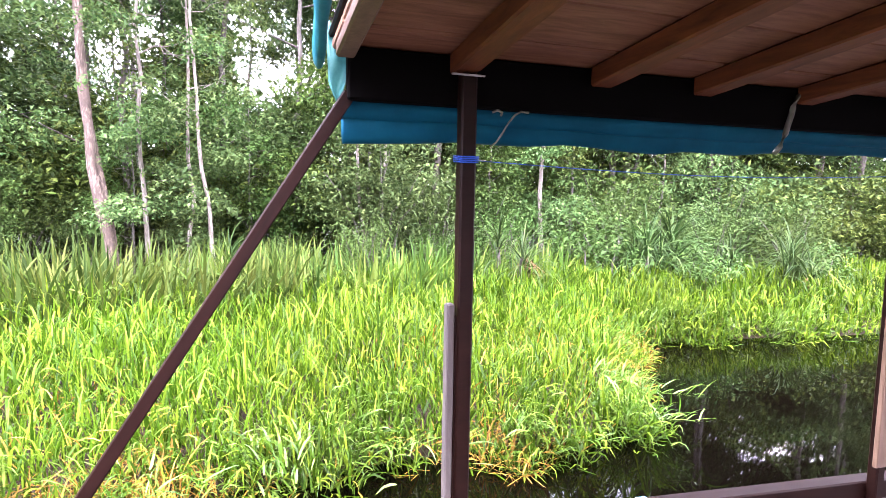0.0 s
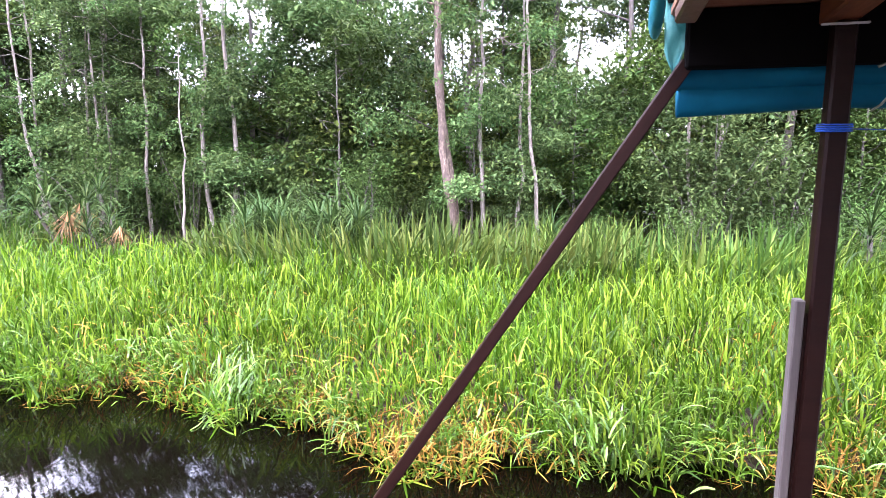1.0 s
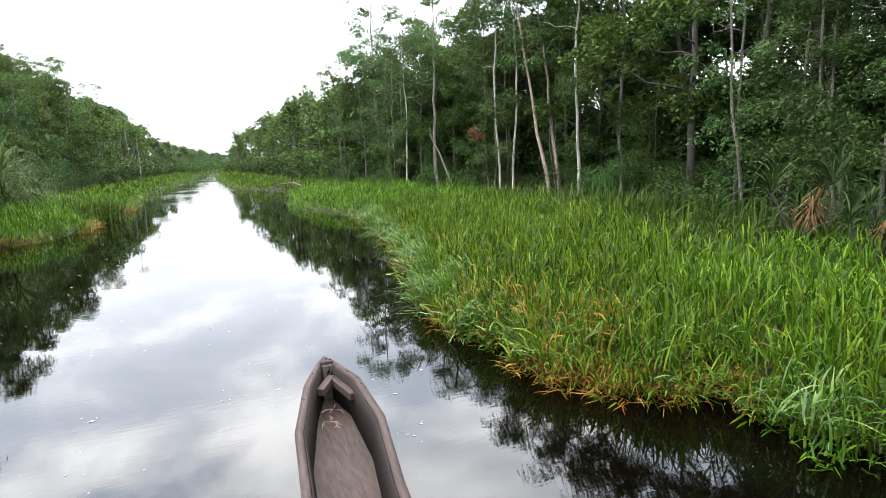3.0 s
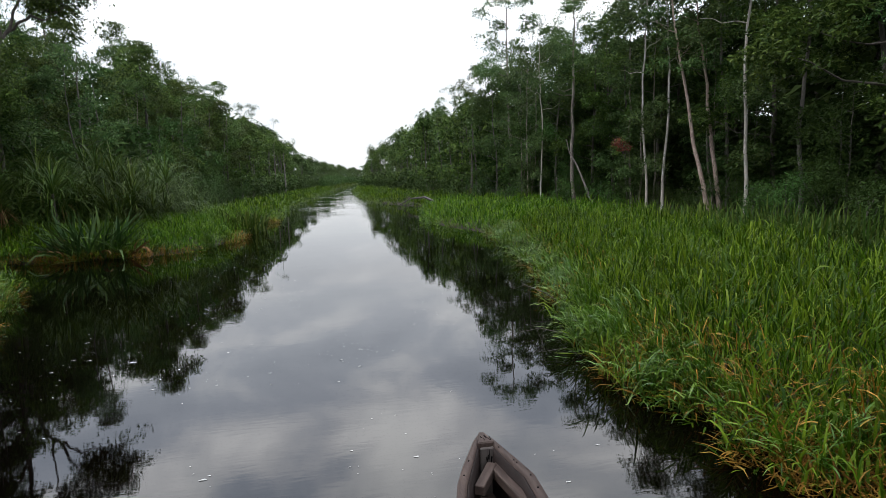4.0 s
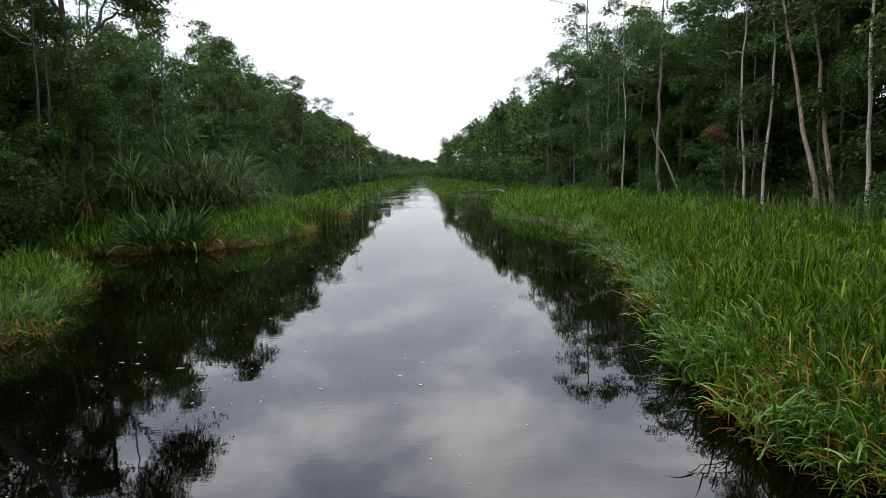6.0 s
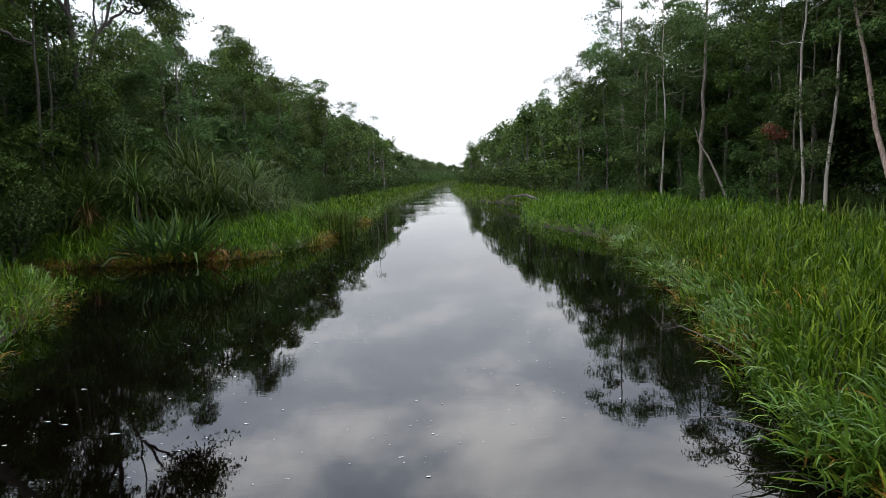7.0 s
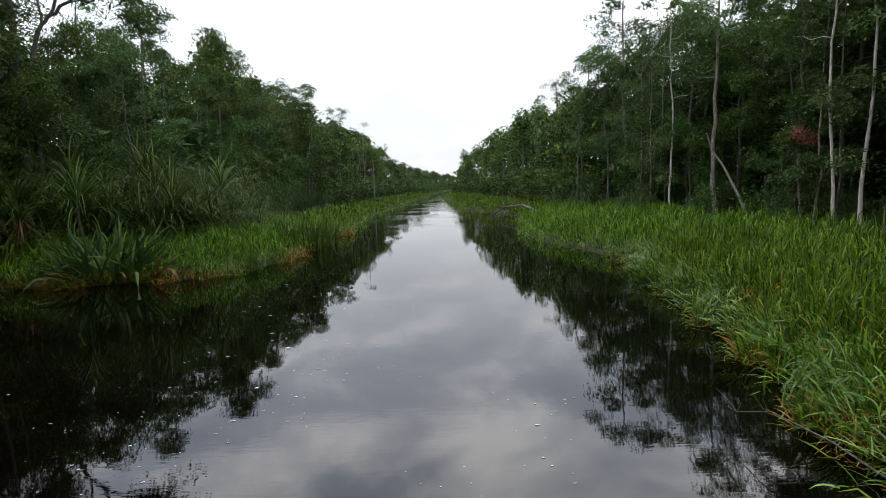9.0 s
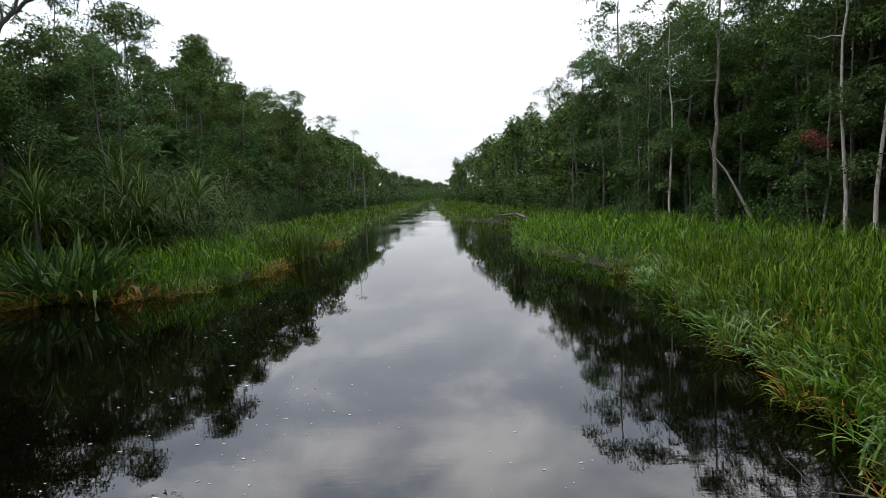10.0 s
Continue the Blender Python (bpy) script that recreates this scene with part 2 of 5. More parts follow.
# ================= mesh helpers =================
def mesh_from(name, verts, quads, mat):
    """A mesh of quads from two arrays."""
    me = bpy.data.meshes.new(name)
    verts, quads = np.asarray(verts, dtype=np.float32), np.asarray(quads, dtype=np.int32)
    me.vertices.add(len(verts))
    me.vertices.foreach_set("co", verts.ravel())
    me.loops.add(quads.size)
    me.loops.foreach_set("vertex_index", quads.ravel())
    me.polygons.add(len(quads))
    me.polygons.foreach_set("loop_start", np.arange(0, quads.size, quads.shape[1], dtype=np.int32))
    me.update(calc_edges=True)
    me.materials.append(mat)
    return me


def shade_smooth(me):
    me.polygons.foreach_set("use_smooth", np.ones(len(me.polygons), dtype=bool))


def part(name, bm, mat, parent, label="", smooth=False):
    me = bpy.data.meshes.new(name)
    bm.to_mesh(me)
    bm.free()
    me.materials.append(mat)
    if smooth:
        shade_smooth(me)
    ob = new(name, me)
    ob.parent = parent
    return tagged(ob, label)


def child(name, me, parent, label=""):
    ob = new(name, me)
    ob.parent = parent
    return tagged(ob, label)


def ribbons(root, heading, length, width, lean, droop, seg=4, power=1.6, twist=0.25, rng=np.random):
    """Curved tapering blades: root (n,3); lean and droop in radians from the vertical, at the root and added to the tip."""
    n = len(root)
    s = np.linspace(0, 1, seg + 1)
    th = lean[:, None] + droop[:, None] * s[None, :] ** power
    mid = (th[:, 1:] + th[:, :-1]) / 2
    step = length[:, None] / seg
    out = np.concatenate([np.zeros((n, 1)), np.cumsum(np.sin(mid) * step, 1)], 1)
    up = np.concatenate([np.zeros((n, 1)), np.cumsum(np.cos(mid) * step, 1)], 1)
    hx, hy = np.cos(heading), np.sin(heading)
    c = np.stack([root[:, 0, None] + hx[:, None] * out, root[:, 1, None] + hy[:, None] * out, root[:, 2, None] + up], 2)
    prof = np.minimum(1.0, 0.55 + s * 1.8) * (1 - s ** 2.2) + 0.03
    tw = rng.uniform(-twist, twist, n)
    sx, sy, sz = -hy * np.cos(tw), hx * np.cos(tw), np.sin(tw)
    side = np.stack([sx, sy, sz], 1)[:, None, :] * (width[:, None] * prof[None, :] / 2)[:, :, None]
    v = np.stack([c - side, c + side], 2).reshape(-1, 3)
    base = (np.arange(n) * (seg + 1) * 2)[:, None] + (np.arange(seg) * 2)[None, :]
    q = np.stack([base, base + 1, base + 3, base + 2], 2).reshape(-1, 4)
    return v, q


def leaves(pos, size, rng, flat=0.5, aspect=0.45):
    """Small pointed leaves at the points, turned at random, most of them rather flat."""
    n = len(pos)
    a = rng.uniform(0, 2 * np.pi, n)
    tilt = rng.normal(-0.25, flat, n)
    roll = rng.normal(0, flat, n)
    d = np.stack([np.cos(a) * np.cos(tilt), np.sin(a) * np.cos(tilt), np.sin(tilt)], 1)
    w0 = np.stack([-np.sin(a), np.cos(a), np.zeros(n)], 1)
    u = np.cross(d, w0)
    w = w0 * np.cos(roll)[:, None] + u * np.sin(roll)[:, None]
    ln = (size * rng.uniform(0.65, 1.35, n))[:, None]
    wd = ln * aspect * 0.56
    v = np.stack([pos - d * ln * 0.1 + w * wd, pos + d * ln - np.array([0, 0, 0.12]) * ln, pos + d * ln * 0.3 - w * wd], 1).reshape(-1, 3)
    q = np.arange(n * 3).reshape(-1, 3)
    return v, q


def tube(points, radii, sides=8):
    """A tapering tube along points; arrays of vertices and quads, closed at the end by its narrowness."""
    p = np.asarray(points, float)
    r = np.asarray(radii, float)
    t = np.gradient(p, axis=0)
    t /= np.linalg.norm(t, axis=1)[:, None] + 1e-9
    ref = np.where(np.abs(t[:, 2:3]) > 0.9, np.array([[1.0, 0, 0]]), np.array([[0, 0, 1.0]]))
    a = np.cross(t, ref)
    a /= np.linalg.norm(a, axis=1)[:, None] + 1e-9
    b = np.cross(t, a)
    ang = np.linspace(0, 2 * np.pi, sides, endpoint=False)
    v = p[:, None, :] + r[:, None, None] * (np.cos(ang)[None, :, None] * a[:, None, :] + np.sin(ang)[None, :, None] * b[:, None, :])
    n = len(p)
    i = (np.arange(n - 1) * sides)[:, None]
    j = np.arange(sides)[None, :]
    k = (np.arange(sides) + 1) % sides
    q = np.stack([i + j, i + k[None, :], i + sides + k[None, :], i + sides + j], 2).reshape(-1, 4)
    return v.reshape(-1, 3), q


def joined(pieces):
    vs, qs, n = [], [], 0
    for v, q in pieces:
        vs.append(v)
        qs.append(q + n)
        n += len(v)
    return np.concatenate(vs), np.concatenate(qs)


def tube_mesh(name, points, radii, mat, sides=8):
    me = mesh_from(name, *tube(points, radii, sides), mat)
    shade_smooth(me)
    return me


def box(bm, lo, hi, bevel=0.004):
    r = bmesh.ops.create_cube(bm, size=1.0)
    vs = r["verts"]
    for v in vs:
        v.co = Vector([lo[k] + (v.co[k] + 0.5) * (hi[k] - lo[k]) for k in range(3)])
    if bevel:
        bmesh.ops.bevel(bm, geom=list({e for v in vs for e in v.link_edges}), offset=bevel, segments=1, affect="EDGES")
    return vs


# ================= land and water =================
RIGHT = [(-400, 130.0), (-280, 45.0), (-240, 24.0), (-200, 13.0), (-150, 5.6), (-120, 3.7), (-100, 2.75), (-80, 2.7), (-66, 2.9), (-56.5, 3.3), (-51, 5.4), (-46.5, 6.2), (-42, 5.3), (-36.4, 4.5), (-33, 4.2), (-30, 4.9), (-27.8, 5.3), (-26.2, 5.8), (-24, 5.2),
         (-22, 5.0), (-20, 4.7), (-17.5, 4.25), (-15.3, 3.65), (-13.5, 3.15), (-12.5, 2.95), (-11.3, 3.05), (-10.2, 3.2), (-9.3, 3.5), (-8.8, 4.05), (-8, 4.25),
         (-6.6, 4.45), (-6, 4.75), (-4.6, 4.6), (-3.9, 4.4), (-3.1, 4.1), (-2.4, 4.1), (-1.2, 4.35), (0.3, 4.4), (1.3, 4.15), (1.75, 4.25), (2.7, 5.4),
         (3.9, 7.2), (5.3, 7.15), (8.2, 6.7), (20, 6.2), (60, 6.0), (400, 6.0)]
LEFT = [(-400, 75.0), (-310, 22.0), (-275, 13.0), (-240, 8.5), (-190, 4.0), (-150, 1.4), (-125, 0.0), (-100, -1.5), (-82, -2.4), (-72, -2.8), (-56, -3.7), (-45, -3.6), (-38.3, -3.25), (-36.8, -4.5), (-34.8, -4.7), (-33, -4.0), (-29.4, -3.7), (-27.6, -4.2), (-26.4, -4.9), (-25.9, -6.0), (-25.6, -9.0),
        (-25.4, -14.0), (-23.0, -14.0), (-22.3, -9.0), (-21.8, -7.7), (-18.7, -6.2), (-16, -5.3), (-10, -5.2), (0, -6.0), (60, -6.0), (400, -6.0)]


def bank_right(x):
    return np.interp(x, [p[0] for p in RIGHT], [p[1] for p in RIGHT])


def bank_left(x):
    return np.interp(x, [p[0] for p in LEFT], [p[1] for p in LEFT])


def nearest(x, y, line):
    """Distance to a bank's line and the way to its nearest point."""
    x, y = np.asarray(x, float), np.asarray(y, float)
    best = np.full(x.shape, 1e9)
    wx, wy = np.zeros(x.shape), np.zeros(x.shape)
    for (ax, ay), (bx, by) in zip(line[:-1], line[1:]):
        dx, dy = bx - ax, by - ay
        t = np.clip(((x - ax) * dx + (y - ay) * dy) / (dx * dx + dy * dy), 0, 1)
        ex, ey = ax + t * dx - x, ay + t * dy - y
        r = np.hypot(ex, ey)
        m = r < best
        best, wx, wy = np.where(m, r, best), np.where(m, ex, wx), np.where(m, ey, wy)
    return best, np.arctan2(wy, wx)


def inland(x, y):
    """Metres behind the nearer bank's edge; negative over the river."""
    dr = np.where(y > bank_right(x), 1, -1) * nearest(x, y, RIGHT)[0]
    dl = np.where(y < bank_left(x), 1, -1) * nearest(x, y, LEFT)[0]
    return np.maximum(dr, dl)


def ground_height(x, y):
    d = inland(x, y)
    return np.clip(-0.05 + 0.22 * d, -1.2, 0.10) + np.clip((d - 5) * 0.035, 0, 0.35) + 0.05 * np.sin(x * 1.7) * np.sin(y * 2.1) * (d > 0.5)


def spaced(a, b, step, far):
    mid = np.arange(a, b + step, step)
    out = np.geomspace(step, far, 22)
    return np.concatenate([(a - np.cumsum(out))[::-1], mid, b + np.cumsum(out)])


gx, gy = spaced(-260, 16, 1.0, 450), spaced(-26, 30, 0.55, 450)
GX, GY = np.meshgrid(gx, gy, indexing="ij")
gv = np.stack([GX, GY, ground_height(GX, GY)], 2).reshape(-1, 3)
nx, ny = len(gx), len(gy)
ii = (np.arange(nx - 1) * ny)[:, None] + np.arange(ny - 1)[None, :]
gq = np.stack([ii, ii + ny, ii + ny + 1, ii + 1], 2).reshape(-1, 4)
ground_mesh = mesh_from("ground", gv, gq, MUD)
shade_smooth(ground_mesh)
tagged(new("ground", ground_mesh), "dark wet peat mud of the river banks and bed", "ground", kind="structure")

water_mesh = mesh_from("water", [(-2500, -2500, 0), (2500, -2500, 0), (2500, 2500, 0), (-2500, 2500, 0)], [(0, 1, 2, 3)], WATER)
tagged(new("water", water_mesh), "still black river water mirroring sky and trees", "water", kind="structure")


# ================= grass =================
def scatter(n, x0, x1, d0, d1, side, rng):
    """n points between two distances behind one bank's edge, with the way to the water."""
    line = RIGHT if side > 0 else LEFT
    bank = bank_right if side > 0 else bank_left
    xs, ys, ds, ws = [], [], [], []
    while sum(map(len, xs)) < n:
        x = rng.uniform(x0, x1, n)
        spread = max(d1 * 1.15, 1.0)
        lo = bank(x) if side > 0 else bank(x) - spread - (9.0 if x1 > -26 and x0 < -22.5 else 0.0)
        hi = bank(x) + spread if side > 0 else bank(x)
        edge_lo, edge_hi = lo.min() - 0.2, hi.max() + 0.2
        y = rng.uniform(edge_lo, edge_hi, n)
        r, w = nearest(x, y, line)
        d = np.where((y > bank(x)) == (side > 0), r, -r)
        d = d + 0.15 * np.sin(x * 3.7 + 1.4 * np.sin(y * 2.9)) + 0.08 * np.sin(x * 9.1 + y * 7.0)
        k = (d > d0) & (d < d1)
        xs, ys, ds, ws = xs + [x[k]], ys + [y[k]], ds + [d[k]], ws + [np.where(d[k] > 0, w[k], w[k] + np.pi)]
    return [np.concatenate(a)[:n] for a in (xs, ys, ds, ws)]


def grass_field(name, label, n, x0, x1, d0, d1, side, seed, wide=1.0, tall=1.0, seg=4, mat=None):
    rng = np.random.default_rng(seed)
    x, y, d, way = scatter(n, x0, x1, d0, d1, side, rng)
    clump = np.sin(x * 2.3 + 1.3 * np.sin(y * 1.9)) * np.sin(y * 2.7 + 0.8 * np.sin(x * 1.3))
    top = (0.38 + 0.50 * np.clip(d / 1.8, 0, 1) + 0.13 * clump) * tall
    z0 = rng.uniform(0, 1, n) ** 0.8 * top * 0.82
    root = np.stack([x, y, ground_height(x, y) + z0 - 0.05], 1)
    edge = np.clip(1 - d / 0.6, 0, 1)
    head = rng.uniform(0, 2 * np.pi, n)
    out = rng.random(n) < edge * 0.7
    head = np.where(out, way + rng.normal(0, 0.7, n), head)
    ln = rng.uniform(0.17, 0.40, n) * (0.95 + 0.25 * clump) * tall
    wd = rng.uniform(0.013, 0.028, n) * wide
    lean = rng.normal(0.32, 0.30, n) + edge * rng.uniform(0, 0.5, n)
    droop = rng.gamma(2.0, 0.62, n) + edge * rng.uniform(0.2, 1.0, n)
    v, q = ribbons(root, head, ln, wd, lean, droop, seg, 2.8, 0.7, rng)
    v[:, 2] = np.maximum(v[:, 2], 0.012)
    me = mesh_from(name, v, q, mat or GRASS)
    shade_smooth(me)
    return tagged(new(name, me), label, "grass", kind="stuff")


grass_field("grass", "dense bright green river grass along the bank", 40000, -12, 5.5, -0.12, 3.0, 1, 1, 1.0, 1.0, 4)
grass_field("grass", "dense bright green river grass along the bank", 30000, -27, -12, -0.12, 3.0, 1, 2, 1.1, 1.0, 3)
grass_field("grass", "dense bright green river grass behind the bank edge", 21000, -27, 7, 3.0, 5.4, 1, 3, 1.25, 1.0, 3)
grass_field("grass", "darker olive sedge between the river grass and the forest", 16000, -27, 9, 5.0, 9.0, 1, 11, 1.8, 0.74, 2, REED)
grass_field("grass", "bright green river grass in the cove", 15000, 3.5, 14, -0.1, 3.0, 1, 4, 1.5, 1.0, 2)
grass_field("grass", "green river grass farther along the bank", 22000, -48, -27, -0.08, 7.0, 1, 5, 1.8, 1.0, 2)
grass_field("grass", "green grass along the distant bank", 15000, -112, -48, -0.12, 4.2, 1, 6, 3.6, 1.1, 2)
grass_field("grass", "green river grass on the low headland", 26000, -40, -25.4, -0.08, 4.2, -1, 7, 1.4, 1.2, 2)
grass_field("grass", "green grass along the distant bank", 16000, -125, -40, -0.12, 3.6, -1, 8, 3.6, 1.1, 2)
grass_field("grass", "green grass along the farthest bank", 7000, -250, -112, -0.2, 4.5, 1, 12, 6.0, 1.3, 2)
grass_field("grass", "green grass along the farthest bank", 8000, -290, -125, -0.2, 4.5, -1, 13, 6.0, 1.3, 2)
grass_field("grass", "bright green grass tuft hanging over the inlet", 8500, -22.6, -15, -0.1, 3.5, -1, 9, 1.4, 1.0, 2)


grass_field("grass", "green river grass on the bank beside the boat", 6000, -15, 12, -0.1, 5.0, -1, 10, 6.0, 1.2, 2)


def dry_fringe(label, n, x0, x1, d0, d1, side, seed, wide=1.0, gaps=0.25, lift=0.24):
    rng = np.random.default_rng(seed)
    x, y, d, way = scatter(n, x0, x1, d0, d1, side, rng)
    patch = np.sin(x * 1.9 + 0.7) + np.sin(x * 0.83 + y) + rng.normal(0, 0.5, n)
    keep = patch > gaps
    x, y, d, way = x[keep], y[keep], d[keep], way[keep]
    n = len(x)
    root = np.stack([x, y, ground_height(x, y) + rng.uniform(0, lift, n)], 1)
    head = np.where(rng.random(n) < 0.5, way + rng.normal(0, 0.9, n), rng.uniform(0, 2 * np.pi, n))
    v, q = ribbons(root, head, rng.uniform(0.12, 0.32, n), rng.uniform(0.006, 0.015, n) * wide, rng.uniform(0.2, 1.3, n), rng.uniform(0.3, 1.6, n), 3, 1.5, 0.6, rng)
    v[:, 2] = np.maximum(v[:, 2], 0.008)
    me = mesh_from("dry_grass", v, q, DRY)
    return tagged(new("dry_grass", me), label, "dry grass", kind="stuff")


dry_fringe("withered orange grass at the water's edge", 11000, -27, 5, -0.12, 0.5, 1, 21, 1.2, 0.1)
dry_fringe("patch of withered orange grass at the water's edge", 1900, -12.6, -8.4, -0.12, 0.42, 1, 25, 1.1, -0.9)
dry_fringe("patch of withered orange grass at the water's edge", 1000, -3.6, 0.6, -0.15, 0.3, 1, 26, 1.1, -0.5)
dry_fringe("patch of withered orange grass leaning over the bank", 900, -12.3, -9.8, 0.0, 0.9, 1, 27, 1.1, -0.6, 0.5)
dry_fringe("withered orange grass stalks among the green", 6500, -27, 5, 0.3, 3.0, 1, 22, 1.1, -0.2, 0.5)
dry_fringe("withered orange grass round the headland", 5500, -40, -25.3, -0.15, 0.22, -1, 23, 1.3, -0.5)
dry_fringe("withered orange grass at the inlet", 1800, -22.5, -14, -0.15, 0.5, -1, 24, 1.2, 0.0)


def edge_tufts(n, x0, x1, side, seed, label):
    """Fans of long blades that hang over the water's edge."""
    rng = np.random.default_rng(seed)
    x, y, d, way = scatter(n, x0, x1, 0.0, 0.45, side, rng)
    k = 110
    X, Y, W = (np.repeat(a, k) for a in (x, y, way + rng.normal(0, 0.5, n)))
    m = n * k
    X, Y = X + rng.normal(0, 0.13, m), Y + rng.normal(0, 0.13, m)
    big = np.repeat(rng.uniform(0.75, 1.25, n), k)
    root = np.stack([X, Y, ground_height(X, Y) + rng.uniform(0.0, 0.42, m)], 1)
    v, q = ribbons(root, W + rng.normal(0, 0.6, m), rng.uniform(0.15, 0.34, m) * big, rng.uniform(0.013, 0.025, m), rng.normal(0.45, 0.4, m), rng.uniform(0.7, 1.9, m), 4, 1.6, 0.5, rng)
    v[:, 2] = np.maximum(v[:, 2], 0.01)
    me = mesh_from("grass_tufts", v, q, TUFT)
    shade_smooth(me)
    return tagged(new("grass_tufts", me), label, "grass", kind="stuff")


edge_tufts(84, -27, 3, 1, 41, "blue-green grass tufts drooping over the water")
edge_tufts(14, 3.2, 11, 1, 44, "grass tufts drooping into the cove")
edge_tufts(16, -30, -25.4, -1, 42, "grass tufts drooping round the headland")
edge_tufts(10, -22.4, -15, -1, 43, "grass tufts drooping into the inlet")


def runners(n, x0, x1, side, seed, label):
    """Grass stems that lean out over the water with a leaf at each joint."""
    rng = np.random.default_rng(seed)
    x, y, d, way = scatter(n, x0, x1, 0.0, 0.25, side, rng)
    head = way + rng.normal(0, 0.6, n)
    ln = rng.uniform(0.3, 0.65, n)
    root = np.stack([x, y, np.full(n, 0.16) + rng.uniform(0, 0.12, n)], 1)
    lean, droop = rng.uniform(1.15, 1.45, n), rng.uniform(0.1, 0.5, n)
    v, q = ribbons(root, head, ln, np.full(n, 0.008), lean, droop, 5, 1.0, 0.1, rng)
    pieces = [(v, q)]
    for k in range(9):
        u = 0.3 + 0.7 * k / 8
        th = lean + droop * u * 0.5
        at = root + np.stack([np.cos(head) * np.sin(th), np.sin(head) * np.sin(th), np.cos(th)], 1) * (ln * u)[:, None]
        side_way = head + (1 if k % 2 else -1) * rng.uniform(0.3, 1.1, n) * (k < 8)
        pieces.append(ribbons(at, side_way, rng.uniform(0.14, 0.30, n), rng.uniform(0.010, 0.019, n), rng.uniform(0.7, 1.3, n), rng.uniform(0.3, 1.3, n), 4, 1.6, 0.5, rng))
    v, q = joined(pieces)
    v[:, 2] = np.maximum(v[:, 2], 0.012)
    me = mesh_from("grass_runners", v, q, TUFT)
    shade_smooth(me)
    return tagged(new("grass_runners", me), label, "grass", kind="stuff")


runners(150, -27, 2.5, 1, 51, "leafy grass stems leaning out over the water")
runners(26, -30, -25.5, -1, 52, "leafy grass stems leaning out round the headland")


# broad upright reed leaves in beds
def reed_bed(n, cx, cy, rx, ry, seed, label, ln=(0.7, 1.25), wd=(0.04, 0.075), arch=0.22, mat=None):
    rng = np.random.default_rng(seed)
    a, r = rng.uniform(0, 2 * np.pi, n), np.sqrt(rng.random(n))
    x, y = cx + rx * r * np.cos(a), cy + ry * r * np.sin(a)
    root = np.stack([x, y, np.maximum(ground_height(x, y), -0.1)], 1)
    head = np.arctan2(y - cy, x - cx) + rng.normal(0, 1.0, n)
    v, q = ribbons(root, head, rng.uniform(*ln, n), rng.uniform(*wd, n), rng.normal(arch, 0.28, n), rng.gamma(1.6, 0.35 + 0.3 * arch, n), 5, 2.0, 0.8, rng)
    v[:, 2] = np.maximum(v[:, 2], 0.01)
    me = mesh_from("reeds", v, q, mat or REED)
    shade_smooth(me)
    return tagged(new("reeds", me), label, "reeds", kind="stuff")


reed_bed(1500, -4.5, 10.0, 4.5, 1.8, 31, "bed of broad pointed green reed leaves", (1.0, 1.5), (0.05, 0.085))
reed_bed(700, 1.0, 10.3, 3.5, 1.5, 32, "bed of broad pointed green reed leaves", (1.0, 1.5), (0.05, 0.085))
reed_bed(900, -19, 11.5, 7, 1.4, 33, "bed of broad dark green reed leaves before the trees")
reed_bed(200, -26.3, -7.6, 0.6, 1.0, 34, "dark clump of broad reed leaves on the headland", (1.0, 1.75), (0.06, 0.12), 0.55, PANDAN_BLUE)
reed_bed(24, -26.4, -7.4, 0.7, 1.5, 36, "brown withered broad leaves in the reed clump", (0.7, 1.2), (0.09, 0.15), 0.8, PANDAN_DEAD)
reed_bed(300, -34, -4.2, 3.0, 1.0, 35, "clump of broad reed leaves by the river", (0.7, 1.2), (0.06, 0.1))


# ================= trees =================
def leaf_domes(ends, clusters, per, puff, rng):
    """Leaf places in flattened sprays: most leaves near the upper shell of each, the rest loose below."""
    count, each = int(clusters * 0.62) + 1, int(per * 1.6)
    at = ends[rng.integers(0, len(ends), count)] + rng.normal(0, puff * 0.6, (count, 3)) * np.array([1, 1, 0.75])
    big = rng.uniform(0.6, 1.5, count) * puff
    g = rng.normal(0, 1, (count, each, 3))
    g /= np.linalg.norm(g, axis=2, keepdims=True)
    g[:, :, 2] = np.abs(g[:, :, 2]) * 1.15 - 0.45
    g *= rng.uniform(0.35, 1.0, (count, each, 1)) ** 0.5 * rng.choice([1.0, 1.0, 1.0, 1.0, 1.3], (count, each, 1))
    return (at[:, None, :] + g * big[:, None, None] * np.array([1.0, 1.0, 0.85])).reshape(-1, 3)


